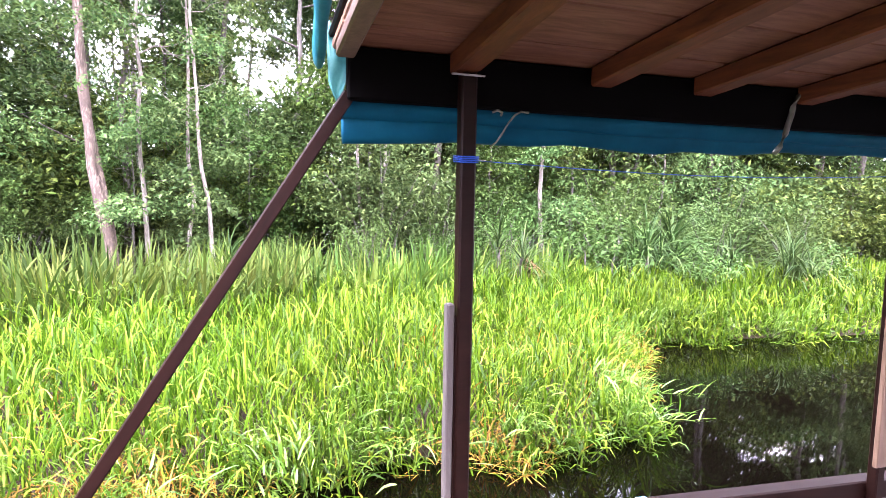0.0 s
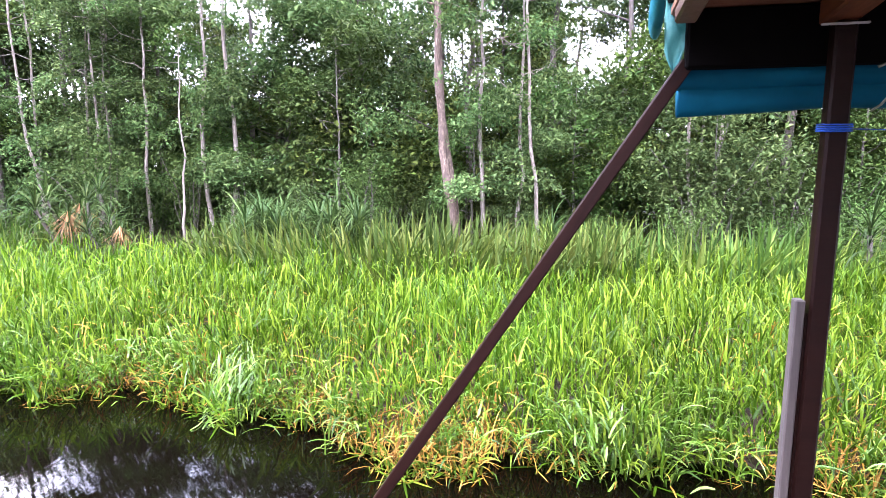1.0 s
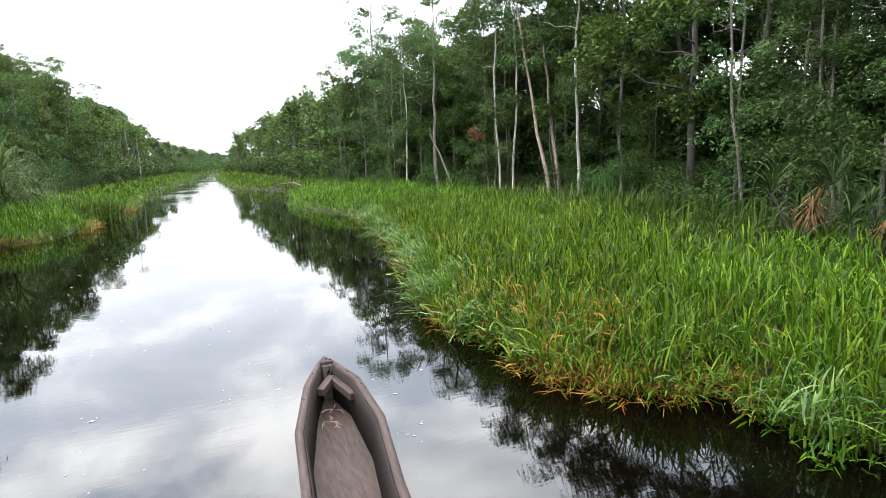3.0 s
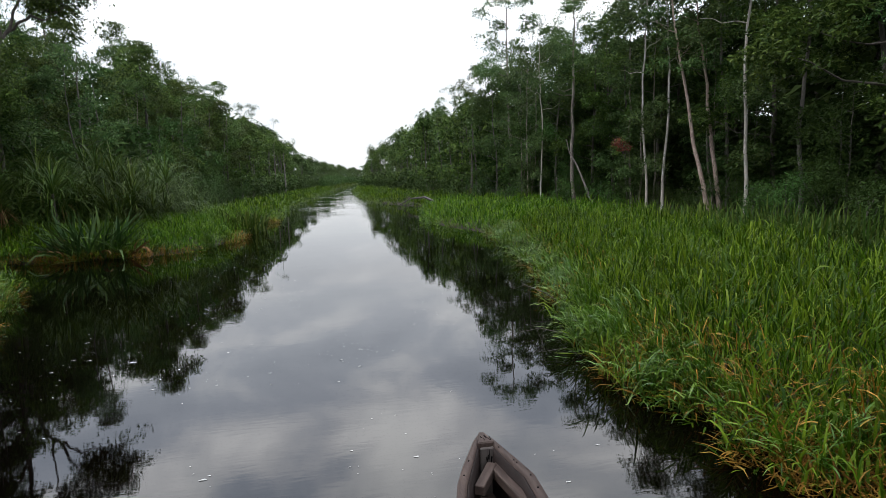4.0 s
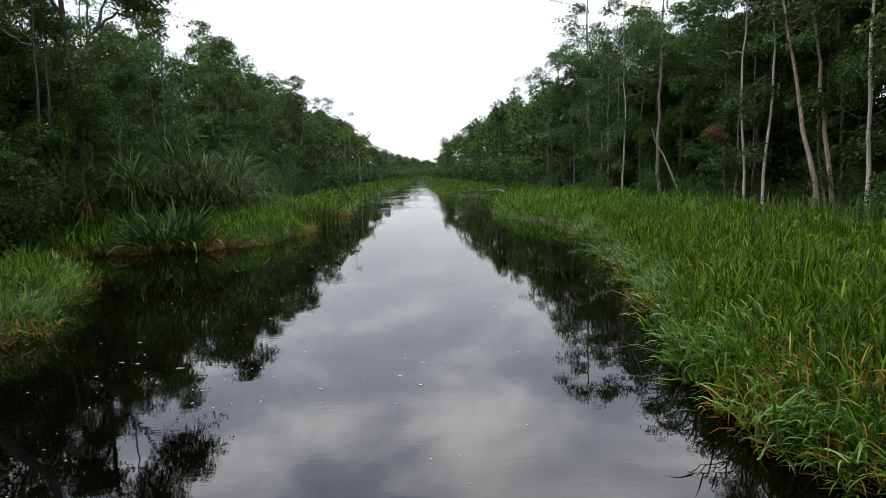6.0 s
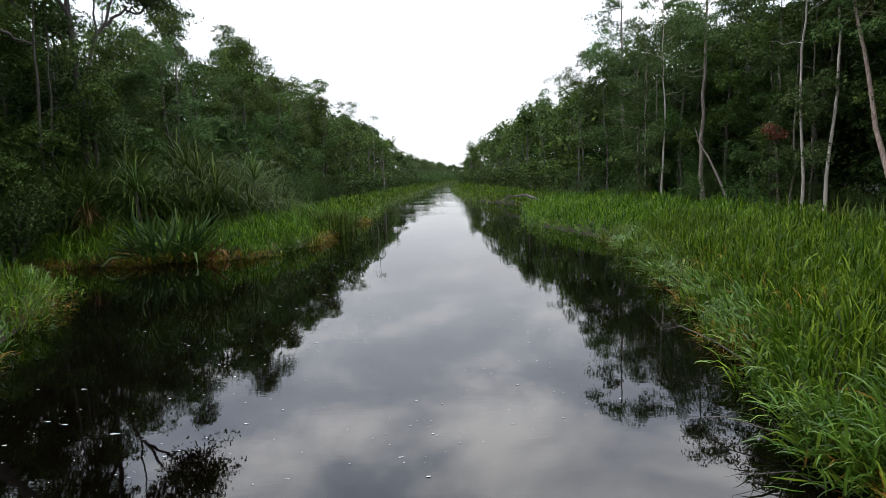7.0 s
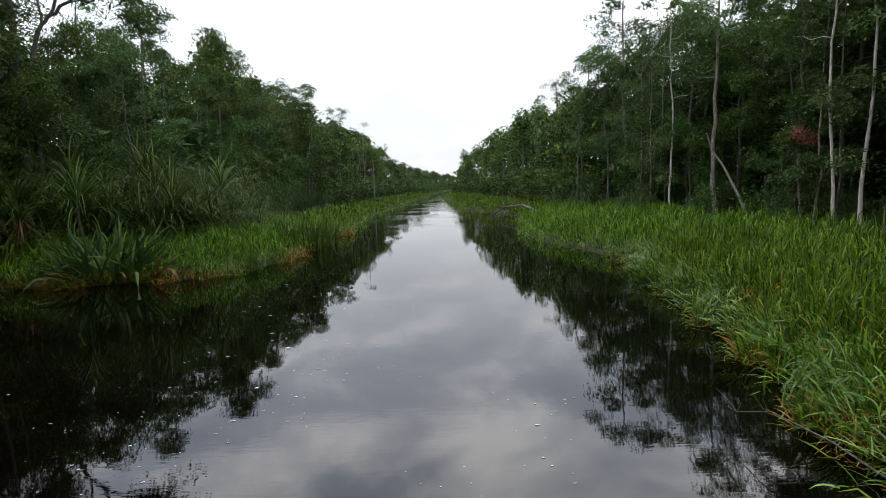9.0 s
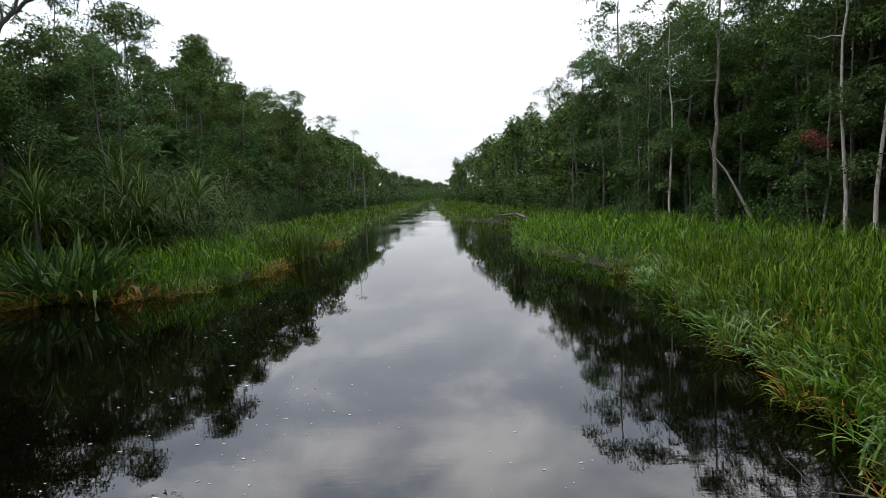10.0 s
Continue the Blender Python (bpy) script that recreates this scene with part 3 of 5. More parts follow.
def make_tree(name, label, height, radius, start, spread, clusters, per, size, seed, bark, leaf, lean=(0.0, 0.0), stems=1, puff=0.42, low=0.0, limbs=11, flat=0.5, aspect=0.5, plain=False):
    """A slender forest tree at the origin: tapered trunk with limbs, crown of leaf clusters."""
    rng = np.random.default_rng(seed)
    tree = new(name)
    wood, ends = [], []
    for s in range(stems):
        off = np.array([rng.normal(0, 0.25), rng.normal(0, 0.25), 0]) * (s > 0)
        k = 14
        z = np.linspace(-0.4, height * (0.98 if s == 0 else rng.uniform(0.75, 0.95)), k)
        wob = np.cumsum(rng.normal(0, 0.05 * height / 10, (k, 2)), 0)
        tilt = np.array(lean) + rng.normal(0, 0.05, 2) * (s > 0)
        px = off[0] + wob[:, 0] + tilt[0] * z
        py = off[1] + wob[:, 1] + tilt[1] * z
        pts = np.stack([px, py, z], 1)
        rad = radius * (1 - 0.82 * (z / height).clip(0, 1)) * (1 + 0.5 * np.exp(-(z + 0.4) * 2.2))
        wood.append(tube(pts, rad, 7))
        nl = max(5, min(limbs, clusters // (3 * stems)))
        for i in range(nl):
            u = start + (1 - start) * (i + rng.random()) / nl
            b = np.array([np.interp(u * height, z, pts[:, c]) for c in range(3)])
            az = rng.uniform(0, 2 * np.pi)
            reach = spread * (0.35 + 0.65 * math.sin(math.pi * min(1.0, 0.25 + 0.75 * (u - start) / (1 - start + 1e-6)))) * rng.uniform(0.6, 1.15)
            rise = rng.uniform(0.15, 0.75) * reach
            mid = b + np.array([math.cos(az) * reach * 0.5, math.sin(az) * reach * 0.5, rise * 0.35]) + rng.normal(0, 0.08, 3)
            tip = b + np.array([math.cos(az) * reach, math.sin(az) * reach, rise])
            r0 = max(0.012, radius * (1 - 0.8 * u) * 0.42)
            if not plain:
                wood.append(tube([b, (b + mid) / 2 + rng.normal(0, 0.04, 3), mid, (mid + tip) / 2 + rng.normal(0, 0.06, 3), tip], [r0, r0 * 0.85, r0 * 0.65, r0 * 0.4, r0 * 0.15], 4))
            ends += [tip, tip + rng.normal(0, 0.3, 3), (mid + tip) / 2 + rng.normal(0, 0.2, 3)]
        ends.append(pts[-1])
        if low:
            for i in range(int(low)):
                u = rng.uniform(0.12, start)
                b = np.array([np.interp(u * height, z, pts[:, c]) for c in range(3)])
                ends.append(b + rng.normal(0, 0.35, 3))
    trunk = mesh_from("trunk", *joined(wood), bark)
    shade_smooth(trunk)
    child("trunk", trunk, tree)
    ends = np.array(ends)
    pos = leaf_domes(ends, clusters, per, puff, rng)
    pos[:, 2] = np.maximum(pos[:, 2], 0.15)
    child("crown", mesh_from("crown", *leaves(pos, size, rng, flat, aspect), leaf), tree)
    return tagged(tree, label, "tree", "forest trees")


def make_bush(name, label, height, width, clusters, per, size, seed, bark, leaf):
    rng = np.random.default_rng(seed)
    bush = new(name)
    wood, ends = [], []
    for i in range(7):
        az = rng.uniform(0, 2 * np.pi)
        r = width * rng.uniform(0.15, 0.5)
        h = height * rng.uniform(0.55, 1.0)
        tip = np.array([math.cos(az) * r, math.sin(az) * r, h])
        b = np.array([math.cos(az) * 0.1, math.sin(az) * 0.1, -0.2])
        m = (b + tip) / 2 + np.array([0, 0, 0.15 * h]) + rng.normal(0, 0.08, 3)
        wood.append(tube([b, (b + m) / 2, m, (m + tip) / 2 + rng.normal(0, 0.05, 3), tip], [0.035, 0.03, 0.022, 0.014, 0.006], 3))
        ends += [tip, m, (m + tip) / 2, b * 0.4 + m * 0.6]
    stem = mesh_from("branchwork", *joined(wood), bark)
    child("branchwork", stem, bush)
    ends = np.array(ends)
    pick = ends[rng.integers(0, len(ends), clusters)] + rng.normal(0, 0.22, (clusters, 3)) * width * 0.5
    big = rng.uniform(0.25, 0.5, clusters) * (0.4 + 0.25 * width)
    g = rng.normal(0, 1, (clusters, per, 3))
    g /= np.linalg.norm(g, axis=2, keepdims=True) ** 0.5
    pos = (pick[:, None, :] + g * big[:, None, None] * np.array([0.8, 0.8, 0.5])).reshape(-1, 3)
    pos[:, 2] = np.maximum(pos[:, 2], 0.08)
    child("foliage", mesh_from("foliage", *leaves(pos, size, rng), leaf), bush)
    return tagged(bush, label, "bush", "understorey bushes")


def put(proto, x, y, s=1.0, turn=0.0, z=None, tall=None):
    zz = float(ground_height(np.array([x]), np.array([y]))[0]) if z is None else z
    m = pose(x, y, zz, 0, 0, turn)
    proto.scale = (1, 1, 1)
    ob = copy_thing(proto, m)
    ob.scale = (s, s, tall or s)
    return ob


PROTO = []


def proto(ob):
    PROTO.append(ob)
    return ob


T_PALE = proto(make_tree("tree", "tall slender tree with pale flaking trunk and airy crown", 11, 0.062, 0.42, 1.5, 115, 100, 0.095, 101, BARK_PALE, LEAF_MID, low=20))
T_PALE2 = proto(make_tree("tree", "slim pale-trunked tree with thin leafy crown", 10, 0.050, 0.34, 1.3, 115, 96, 0.095, 102, BARK_PALE, LEAF_MID, stems=2, low=14, limbs=10))
T_RED = proto(make_tree("tree", "tall tree with reddish flaking bark and high crown", 12, 0.115, 0.45, 2.0, 120, 100, 0.10, 103, BARK_RED, LEAF_MID, lean=(-0.03, 0.0), stems=2, limbs=10))
T_FULL = proto(make_tree("tree", "broad dark green tree with foliage down its trunk", 11, 0.11, 0.14, 2.2, 180, 60, 0.135, 104, BARK_DARK, LEAF, puff=0.5))
T_FULL2 = proto(make_tree("tree", "dense green swamp forest tree", 10, 0.09, 0.12, 2.0, 180, 60, 0.132, 105, BARK_GREY, LEAF_MID, puff=0.5))
T_FINE = proto(make_tree("tree", "broad green forest tree with fine foliage down its trunk", 11, 0.10, 0.12, 2.2, 190, 105, 0.097, 131, BARK_DARK, LEAF_MID, puff=0.55))
T_FINE2 = proto(make_tree("tree", "dark green forest tree with fine dense foliage", 10.5, 0.09, 0.10, 2.1, 190, 105, 0.097, 132, BARK_GREY, LEAF, puff=0.55))
T_NEAR = proto(make_tree("tree", "dense forest tree behind the edge", 11.0, 0.13, 0.03, 2.6, 160, 50, 0.18, 133, BARK_DARK, LEAF, puff=0.75, limbs=9, aspect=0.6, plain=True))
T_HIGH = proto(make_tree("tree", "tall forest tree with high dark crown over bare trunk", 12, 0.09, 0.46, 2.4, 180, 60, 0.135, 135, BARK_GREY, LEAF, puff=0.55))
T_WHITE = proto(make_tree("tree", "tall slender tree with white mottled trunk", 11, 0.058, 0.52, 1.5, 100, 80, 0.105, 134, BARK_WHITE, LEAF_MID, low=5))
T_LEAN = proto(make_tree("tree", "leaning tree with forked brown trunk", 10.5, 0.09, 0.5, 1.6, 95, 60, 0.13, 106, BARK_TAN, LEAF_MID, lean=(-0.30, 0.0), stems=2, limbs=9))
T_BARE = proto(make_tree("tree", "thin tall tree with sparse open crown", 12.5, 0.12, 0.45, 1.8, 150, 60, 0.12, 107, BARK_PALE, LEAF_MID, limbs=14, puff=0.5))
T_DEAD = proto(make_tree("tree", "nearly bare grey tree with few leaves", 9, 0.06, 0.5, 1.1, 12, 20, 0.11, 108, BARK_PALE, LEAF))
# Shade of the forest depth is in the leaf colour of these three trees.
T_BACK = proto(make_tree("tree", "dense tree in the depth of the forest, leaves toned for shade", 11.0, 0.13, 0.03, 2.7, 120, 34, 0.255, 109, BARK_DARK, LEAF_DARK_SHADED, puff=0.75, limbs=7, aspect=0.7, plain=True))
T_BACK2 = proto(make_tree("tree", "dense tree in the depth of the forest", 10.5, 0.11, 0.04, 2.6, 120, 34, 0.255, 110, BARK_GREY, LEAF_DARK_SHADED, puff=0.75, limbs=7, aspect=0.7, plain=True))
T_DEEP = proto(make_tree("tree", "tree in the dark depth of the forest", 10.0, 0.13, 0.02, 2.9, 90, 24, 0.44, 113, BARK_DARK, LEAF_DARK_SHADED, puff=0.8, limbs=5, aspect=0.8, plain=True))
T_FAR = proto(make_tree("tree", "distant forest tree on the river bank", 8.5, 0.10, 0.04, 2.3, 75, 20, 0.27, 111, BARK_GREY, LEAF, puff=0.65, limbs=6, aspect=0.6, plain=True))
T_FARTHEST = proto(make_tree("tree", "distant forest tree", 8.0, 0.12, 0.02, 2.6, 75, 22, 0.34, 112, BARK_DARK, LEAF_MID, puff=0.75, limbs=5, aspect=0.6, plain=True))
T_SMALL = proto(make_tree("tree", "small bushy tree with fine leaves before the forest", 5.2, 0.045, 0.16, 1.3, 90, 50, 0.11, 114, BARK_GREY, LEAF_LIGHT, puff=0.4, limbs=14))
# Shade at the forest foot is painted into this bush's leaves.
B_DARK = proto(make_bush("bush", "green leafy bush at the forest edge, darkened for shade", 2.8, 2.7, 85, 66, 0.085, 120, BARK_DARK, LEAF_DARK_SHADED))
B_MID = proto(make_bush("bush", "green leafy bush under the forest trees", 3.6, 2.6, 90, 62, 0.095, 127, BARK_GREY, LEAF_MID))
B_LIGHT = proto(make_bush("bush", "light green leafy bush at the forest edge", 2.4, 2.2, 75, 60, 0.075, 121, BARK_DARK, LEAF_LIGHT))
B_LOW = proto(make_bush("bush", "low green shrub among the grass", 1.3, 1.6, 40, 40, 0.10, 122, BARK_DARK, LEAF_LIGHT))
B_RED = proto(make_bush("bush", "bush with withered red leaves", 0.9, 1.1, 16, 30, 0.14, 123, BARK_DARK, LEAF_RED))
# Lighter leaf colour stands in for light that doesn't reach these trees.
T_INNER = proto(make_tree("tree", "leafy tree behind the forest edge", 11.0, 0.13, 0.03, 2.6, 190, 62, 0.175, 125, BARK_DARK, LEAF_MID, puff=0.7, limbs=11, aspect=0.6, plain=True))
B_INNER = proto(make_bush("bush", "leafy bush behind the forest edge", 3.4, 3.4, 80, 50, 0.13, 126, BARK_DARK, LEAF))
# Shade under the trees is put into the leaf colour of both bushes.
B_BACK = proto(make_bush("bush", "bush under the trees, leaf colour darkened for shade", 3.4, 3.4, 46, 13, 0.38, 124, BARK_DARK, LEAF_DARK_SHADED))
B_SHADE = proto(make_bush("bush", "fine-leaved bush under the trees, leaf colour darkened for shade", 3.4, 3.4, 60, 30, 0.22, 128, BARK_DARK, LEAF_DARK_SHADED))


# trees whose place is known
KNOWN = [
    (T_RED, -4.28, 13.1, 1.0, 0), (T_PALE, -3.5, 12.8, 0.9, 80), (T_PALE2, -2.80, 13.0, 0.95, 200), (T_PALE, -10.4, 13.5, 1.1, 10), (T_DEAD, -11.1, 12.5, 0.6, 0),
    (T_PALE2, 1.4, 13.0, 0.9, 90), (T_PALE, 5.5, 13.0, 1.0, 140), (T_BARE, -11.3, 18.0, 1.0, 20), (T_RED, -9.0, 18.0, 1.0, 220), (T_PALE2, -14.8, 14.0, 1.05, 60),
    (T_PALE, -13.3, 14.0, 0.9, 260), (T_LEAN, -26.0, 13.8, 1.0, 0), (T_WHITE, -24.2, 13.8, 1.15, 100), (T_PALE, -33.0, 14.5, 1.0, 150), (T_PALE2, -32.0, 14.3, 0.95, 300),
    (T_PALE2, -42.8, 12.0, 1.0, 45), (T_PALE2, -15.4, 15.0, 1.1, 330), (T_PALE, -11.0, 13.7, 1.0, 180), (T_WHITE, -30.0, 13.5, 1.05, 70), (T_WHITE, -28.9, 13.6, 1.1, 240),
    (T_PALE2, -40.3, 11.5, 0.95, 20), (T_WHITE, -38.0, 11.6, 0.95, 290), (T_BARE, -47.5, 12.5, 1.18, 0), (T_BARE, -36.3, 13.0, 0.95, 130), (T_FULL, -37.6, 14.5, 0.82, 10),
    (T_FULL2, -31.5, -15.5, 0.95, 33), (T_FULL2, -34.0, -18.2, 1.1, 70), (T_FULL, -30.0, -18.5, 1.0, 190), (T_FULL, -27.3, -15.2, 0.8, 66), (T_FULL, -56.5, -25.5, 1.52, 40), (T_FULL2, -61.0, -26.2, 1.6, 300), (T_FULL, -65.6, -25.5, 1.62, 150), (T_FULL2, -70.0, -24.9, 1.75, 20), (T_PALE2, -63.6, -24.2, 1.8, 80), (T_FULL, -74.7, -22.3, 1.6, 200), (T_FULL2, -52.0, -26.8, 1.6, 90), (T_FULL, -33.2, -15.0, 0.98, 120), (T_FULL2, -31.8, -14.0, 0.9, 210), (T_BARE, -72.0, -21.0, 1.3, 10), (T_DEAD, -75.0, -6.8, 1.0, 40), (T_FULL, -38.7, -12.5, 0.85, 70), (T_FULL, -42.5, -10.5, 0.85, 170),
    (T_FULL2, -29.5, -16.0, 0.8, 0), (T_FULL2, -35.5, -11.5, 0.75, 100), (T_FULL, -58.5, -9.0, 0.75, 60), (T_PALE2, -40.5, -10.8, 0.75, 15),
    (T_FINE, 3.2, 15.0, 1.2, 15), (T_FINE2, 6.2, 16.2, 1.3, 75), (T_FINE, 9.0, 15.2, 1.25, 140), (T_FINE2, 12.5, 14.6, 1.25, 200), (T_FINE, 15.5, 13.6, 1.35, 20), (T_FINE2, 18.5, 14.6, 1.4, 120), (T_FINE, 22.0, 13.4, 1.35, 250), (T_FINE2, 0.7, 16.6, 0.95, 40), (T_FINE2, 0.0, 19.4, 1.0, 160), (T_FINE2, 2.4, 17.6, 1.0, 310),
    (T_FULL2, -46.5, 13.2, 0.9, 0), (T_FULL, -58.0, 13.0, 0.97, 25), (T_PALE2, -63.5, 12.0, 1.05, 75), (T_FULL2, -71.0, 11.5, 0.95, 140), (T_FULL2, -53.0, 13.5, 1.12, 300), (T_FULL2, -63.0, -12.5, 1.0, 10), (T_FULL, -69.5, -11.5, 1.02, 110), (T_BARE, -66.0, -13.0, 0.95, 210), (T_PALE2, -79.0, -10.5, 1.1, 40), (T_FULL, -45.2, 15.0, 0.88, 60), (T_FULL2, -42.0, 15.2, 0.95, 240), (T_FULL, -49.0, 14.5, 0.8, 160), (T_FULL, -43.5, 14.0, 0.95, 80), (T_FULL2, -40.5, 13.6, 0.95, 190), (T_FULL, -34.5, 15.2, 0.82, 260), (T_FULL2, -48.5, 11.8, 0.85, 30),
]
for p, x, y, s, turn in KNOWN:
    put(p, x, y, s, turn)



def old_tree(label, x, y, limbs, heads, moss, seed, leaf):
    """A large crooked tree: limbs as paths of (right, back, up) with their radii, umbrella heads of leaves, plants hanging round the trunk."""
    g = np.random.default_rng(seed)
    tree = new("tree")
    tree.location = (x, y, 0.6)
    right, back = np.array([-0.515, 0.857, 0.0]), np.array([-0.857, -0.515, 0.0])
    at = lambda p: right * p[0] + back * p[1] + np.array([0, 0, p[2]])
    wood = []
    for path, r0, r1 in limbs:
        p = np.array([at(q) for q in path])
        t = np.linspace(0, len(p) - 1, len(p) * 4 - 3)
        fine = np.stack([np.interp(t, np.arange(len(p)), p[:, c]) for c in range(3)], 1)
        fine[1:-1] = (fine[:-2] + 2 * fine[1:-1] + fine[2:]) / 4
        fine[1:-1] += g.normal(0, 0.035, (len(fine) - 2, 3))
        wood.append(tube(fine, np.linspace(r0, r1, len(fine)), 9))
    ends = []
    for p, size in heads:
        c = at(p)
        for k in range(int(5 + 6 * size)):
            tip = c + g.normal(0, 0.42, 3) * size * np.array([1, 1, 0.45])
            start = c - np.array([0, 0, 0.5 * size])
            wood.append(tube([start, (start + tip) / 2 + g.normal(0, 0.06, 3), tip], [0.022, 0.014, 0.005], 4))
            ends.append(tip)
    trunk = mesh_from("trunk", *joined(wood), BARK_DARK)
    shade_smooth(trunk)
    child("trunk", trunk, tree)
    pos = leaf_domes(np.array(ends), len(ends) * 4, 34, 0.48, g)
    child("crown", mesh_from("crown", *leaves(pos, 0.14, g, 0.5, 0.5), leaf), tree)
    if moss:
        lo, hi, wide, n = moss
        z = g.uniform(lo, hi, n)
        a = g.uniform(0, 2 * np.pi, n)
        r = wide * np.sqrt(g.random(n)) * (0.5 + 0.5 * np.sin(np.pi * (z - lo) / (hi - lo)))
        root = np.stack([r * np.cos(a), r * np.sin(a), z], 1)
        v, q = ribbons(root, a, g.uniform(0.5, 1.1, n), g.uniform(0.035, 0.07, n), g.uniform(0.7, 1.3, n), g.uniform(1.2, 2.2, n), 5, 0.8, 0.5, g)
        me = mesh_from("fern_cover", v, q, LEAF_DARK_SHADED)
        shade_smooth(me)
        child("fern_cover", me, tree, "dark strap-leaved ferns hanging round the trunk")
    return tagged(tree, label, "tree", "forest trees")


old_tree("large old tree with forked trunk, hanging ferns and umbrella crown", -31.0, -12.5,
         [([(0.1, 0, -0.3), (0, 0, 3.0), (0.05, 0, 6.1), (-0.1, 0.2, 8.0), (-0.1, 0.3, 10.0), (0.1, 0.2, 12.0)], 0.17, 0.05),
          ([(0.35, 0, -0.3), (0.3, 0, 3.0), (0.3, 0, 5.6), (0.6, 0.1, 6.9), (1.0, 0.1, 7.5), (1.6, 0, 8.1), (2.3, 0, 8.15), (3.0, -0.2, 8.7)], 0.10, 0.03),
          ([(1.0, 0.1, 7.5), (1.4, 0.3, 8.6), (1.9, 0.4, 9.8)], 0.06, 0.025), ([(0.75, 0, 7.1), (0.8, 0, 8.6), (0.8, 0.2, 9.8)], 0.04, 0.02),
          ([(0, 0, 6.4), (-0.8, 0.4, 7.6), (-1.8, 0.6, 8.4), (-2.8, 0.5, 9.3)], 0.10, 0.03), ([(-0.1, 0.2, 8.0), (-1.0, -0.4, 9.4), (-1.6, -0.5, 10.8)], 0.08, 0.03)],
         [((3.1, -0.2, 9.0), 1.0), ((2.4, 0.2, 8.9), 0.9), ((1.9, 0.4, 10.1), 1.1), ((2.9, 0.3, 10.0), 1.0), ((0.8, 0.2, 10.1), 1.0), ((0.1, 0.2, 12.0), 1.3), ((1.2, 0.3, 11.3), 1.2),
          ((-1.0, 0.5, 11.5), 1.1), ((-1.6, -0.5, 10.9), 1.1), ((-2.8, 0.5, 9.6), 1.0), ((-1.7, 0.6, 8.9), 0.7), ((-0.4, -0.4, 9.3), 0.6)],
         (3.2, 6.0, 0.75, 520), 301, LEAF)
old_tree("leaning old tree with bare curving limb and high crown", -23.4, -15.4,
         [([(0, 0, -0.3), (1.6, 0, 2.4), (3.1, 0, 4.7), (4.25, 0, 6.4), (4.6, 0, 7.5), (4.95, 0, 8.3), (5.1, 0.2, 10.2)], 0.22, 0.05),
          ([(4.75, 0, 7.8), (5.4, 0.1, 7.95), (6.2, 0.2, 7.8), (7.2, 0.4, 8.3)], 0.09, 0.03), ([(3.9, 0, 5.9), (3.4, 0.3, 7.0), (3.2, 0.4, 8.4)], 0.07, 0.025), ([(4.3, 0, 6.4), (4.9, 0.3, 5.9), (5.4, 0.4, 5.8)], 0.045, 0.02)],
         [((5.1, 0.2, 10.4), 1.2), ((4.2, 0.2, 9.8), 1.0), ((3.2, 0.4, 8.7), 0.9), ((7.2, 0.4, 8.8), 0.7), ((6.1, 0.2, 9.4), 0.9), ((6.0, 0.6, 10.6), 1.1)],
         None, 302, LEAF)

rng = np.random.default_rng(5)


def row(protos, x0, x1, step, base, jitter, side, smin, smax):
    x, made = x0, []
    while x > x1:
        y = base(x) + rng.uniform(-jitter, jitter)
        made.append(put(protos[rng.integers(len(protos))], x + rng.uniform(-0.4, 0.4) * step, side * y, rng.uniform(smin, smax), rng.uniform(0, 360)))
        x -= step * rng.uniform(0.75, 1.25)
    return made


def woods(name, label, things):
    """Joins trees too deep or too far to tell apart into one mesh of foliage and one of trunks under it."""
    root = None
    for nm in ("crown", "foliage", "trunk"):
        sets = {}
        for ob in things:
            m = np.array(ob.matrix_basis)
            for c in ob.children:
                if c.name.split(".")[0] != nm:
                    continue
                me = c.data
                co = np.empty(len(me.vertices) * 3, dtype=np.float32)
                me.vertices.foreach_get("co", co)
                vi = np.empty(len(me.loops), dtype=np.int32)
                me.loops.foreach_get("vertex_index", vi)
                sets.setdefault(me.materials[0].name, []).append((co.reshape(-1, 3) @ m[:3, :3].T + m[:3, 3], vi.reshape(len(me.polygons), -1)))
        for mat, pieces in sets.items():
            ob = new(name if root is None else "far_" + nm, mesh_from(name, *joined(pieces), bpy.data.materials[mat]))
            if root is None:
                root = tagged(ob, label, "forest", kind="stuff")
            else:
                ob.parent = root
                ob["kind"] = "stuff"
    for ob in things:
        for c in (*ob.children_recursive, ob):
            bpy.data.objects.remove(c)
    return root


def in_gap(ob, half):
    slope = (ob.location.x + 1.54) / ob.location.y
    return ob.location.x > -20 and (min(abs(slope - g) for g in (-0.76, -0.56, -0.34)) < half or abs(slope - 0.034) < 0.4 * half)


# right forest: edge and second row, then the depth
for ob in row([T_FINE, T_FINE2, T_FINE2], 13, -5, 2.2, lambda x: 15.8, 0.9, 1, 0.9, 1.2) + row([T_FINE, T_FINE, T_FINE2], -5, -16, 2.2, lambda x: 15.8, 0.9, 1, 0.95, 1.2) + row([T_HIGH, T_HIGH, T_FULL], -16, -34, 2.0, lambda x: 15.8, 0.9, 1, 0.9, 1.25) + row([T_FULL, T_FULL2, T_FULL], -34, -50, 2.3, lambda x: 15.8, 0.9, 1, 0.76, 1.02):
    if in_gap(ob, 0.05):
        ob.scale.z *= 0.55
    if -36 < ob.location.x < -28:
        ob.scale.z *= 0.84
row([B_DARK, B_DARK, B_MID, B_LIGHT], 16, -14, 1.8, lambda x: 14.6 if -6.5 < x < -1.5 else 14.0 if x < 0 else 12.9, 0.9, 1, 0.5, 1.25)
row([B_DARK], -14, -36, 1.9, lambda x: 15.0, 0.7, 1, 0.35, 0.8)
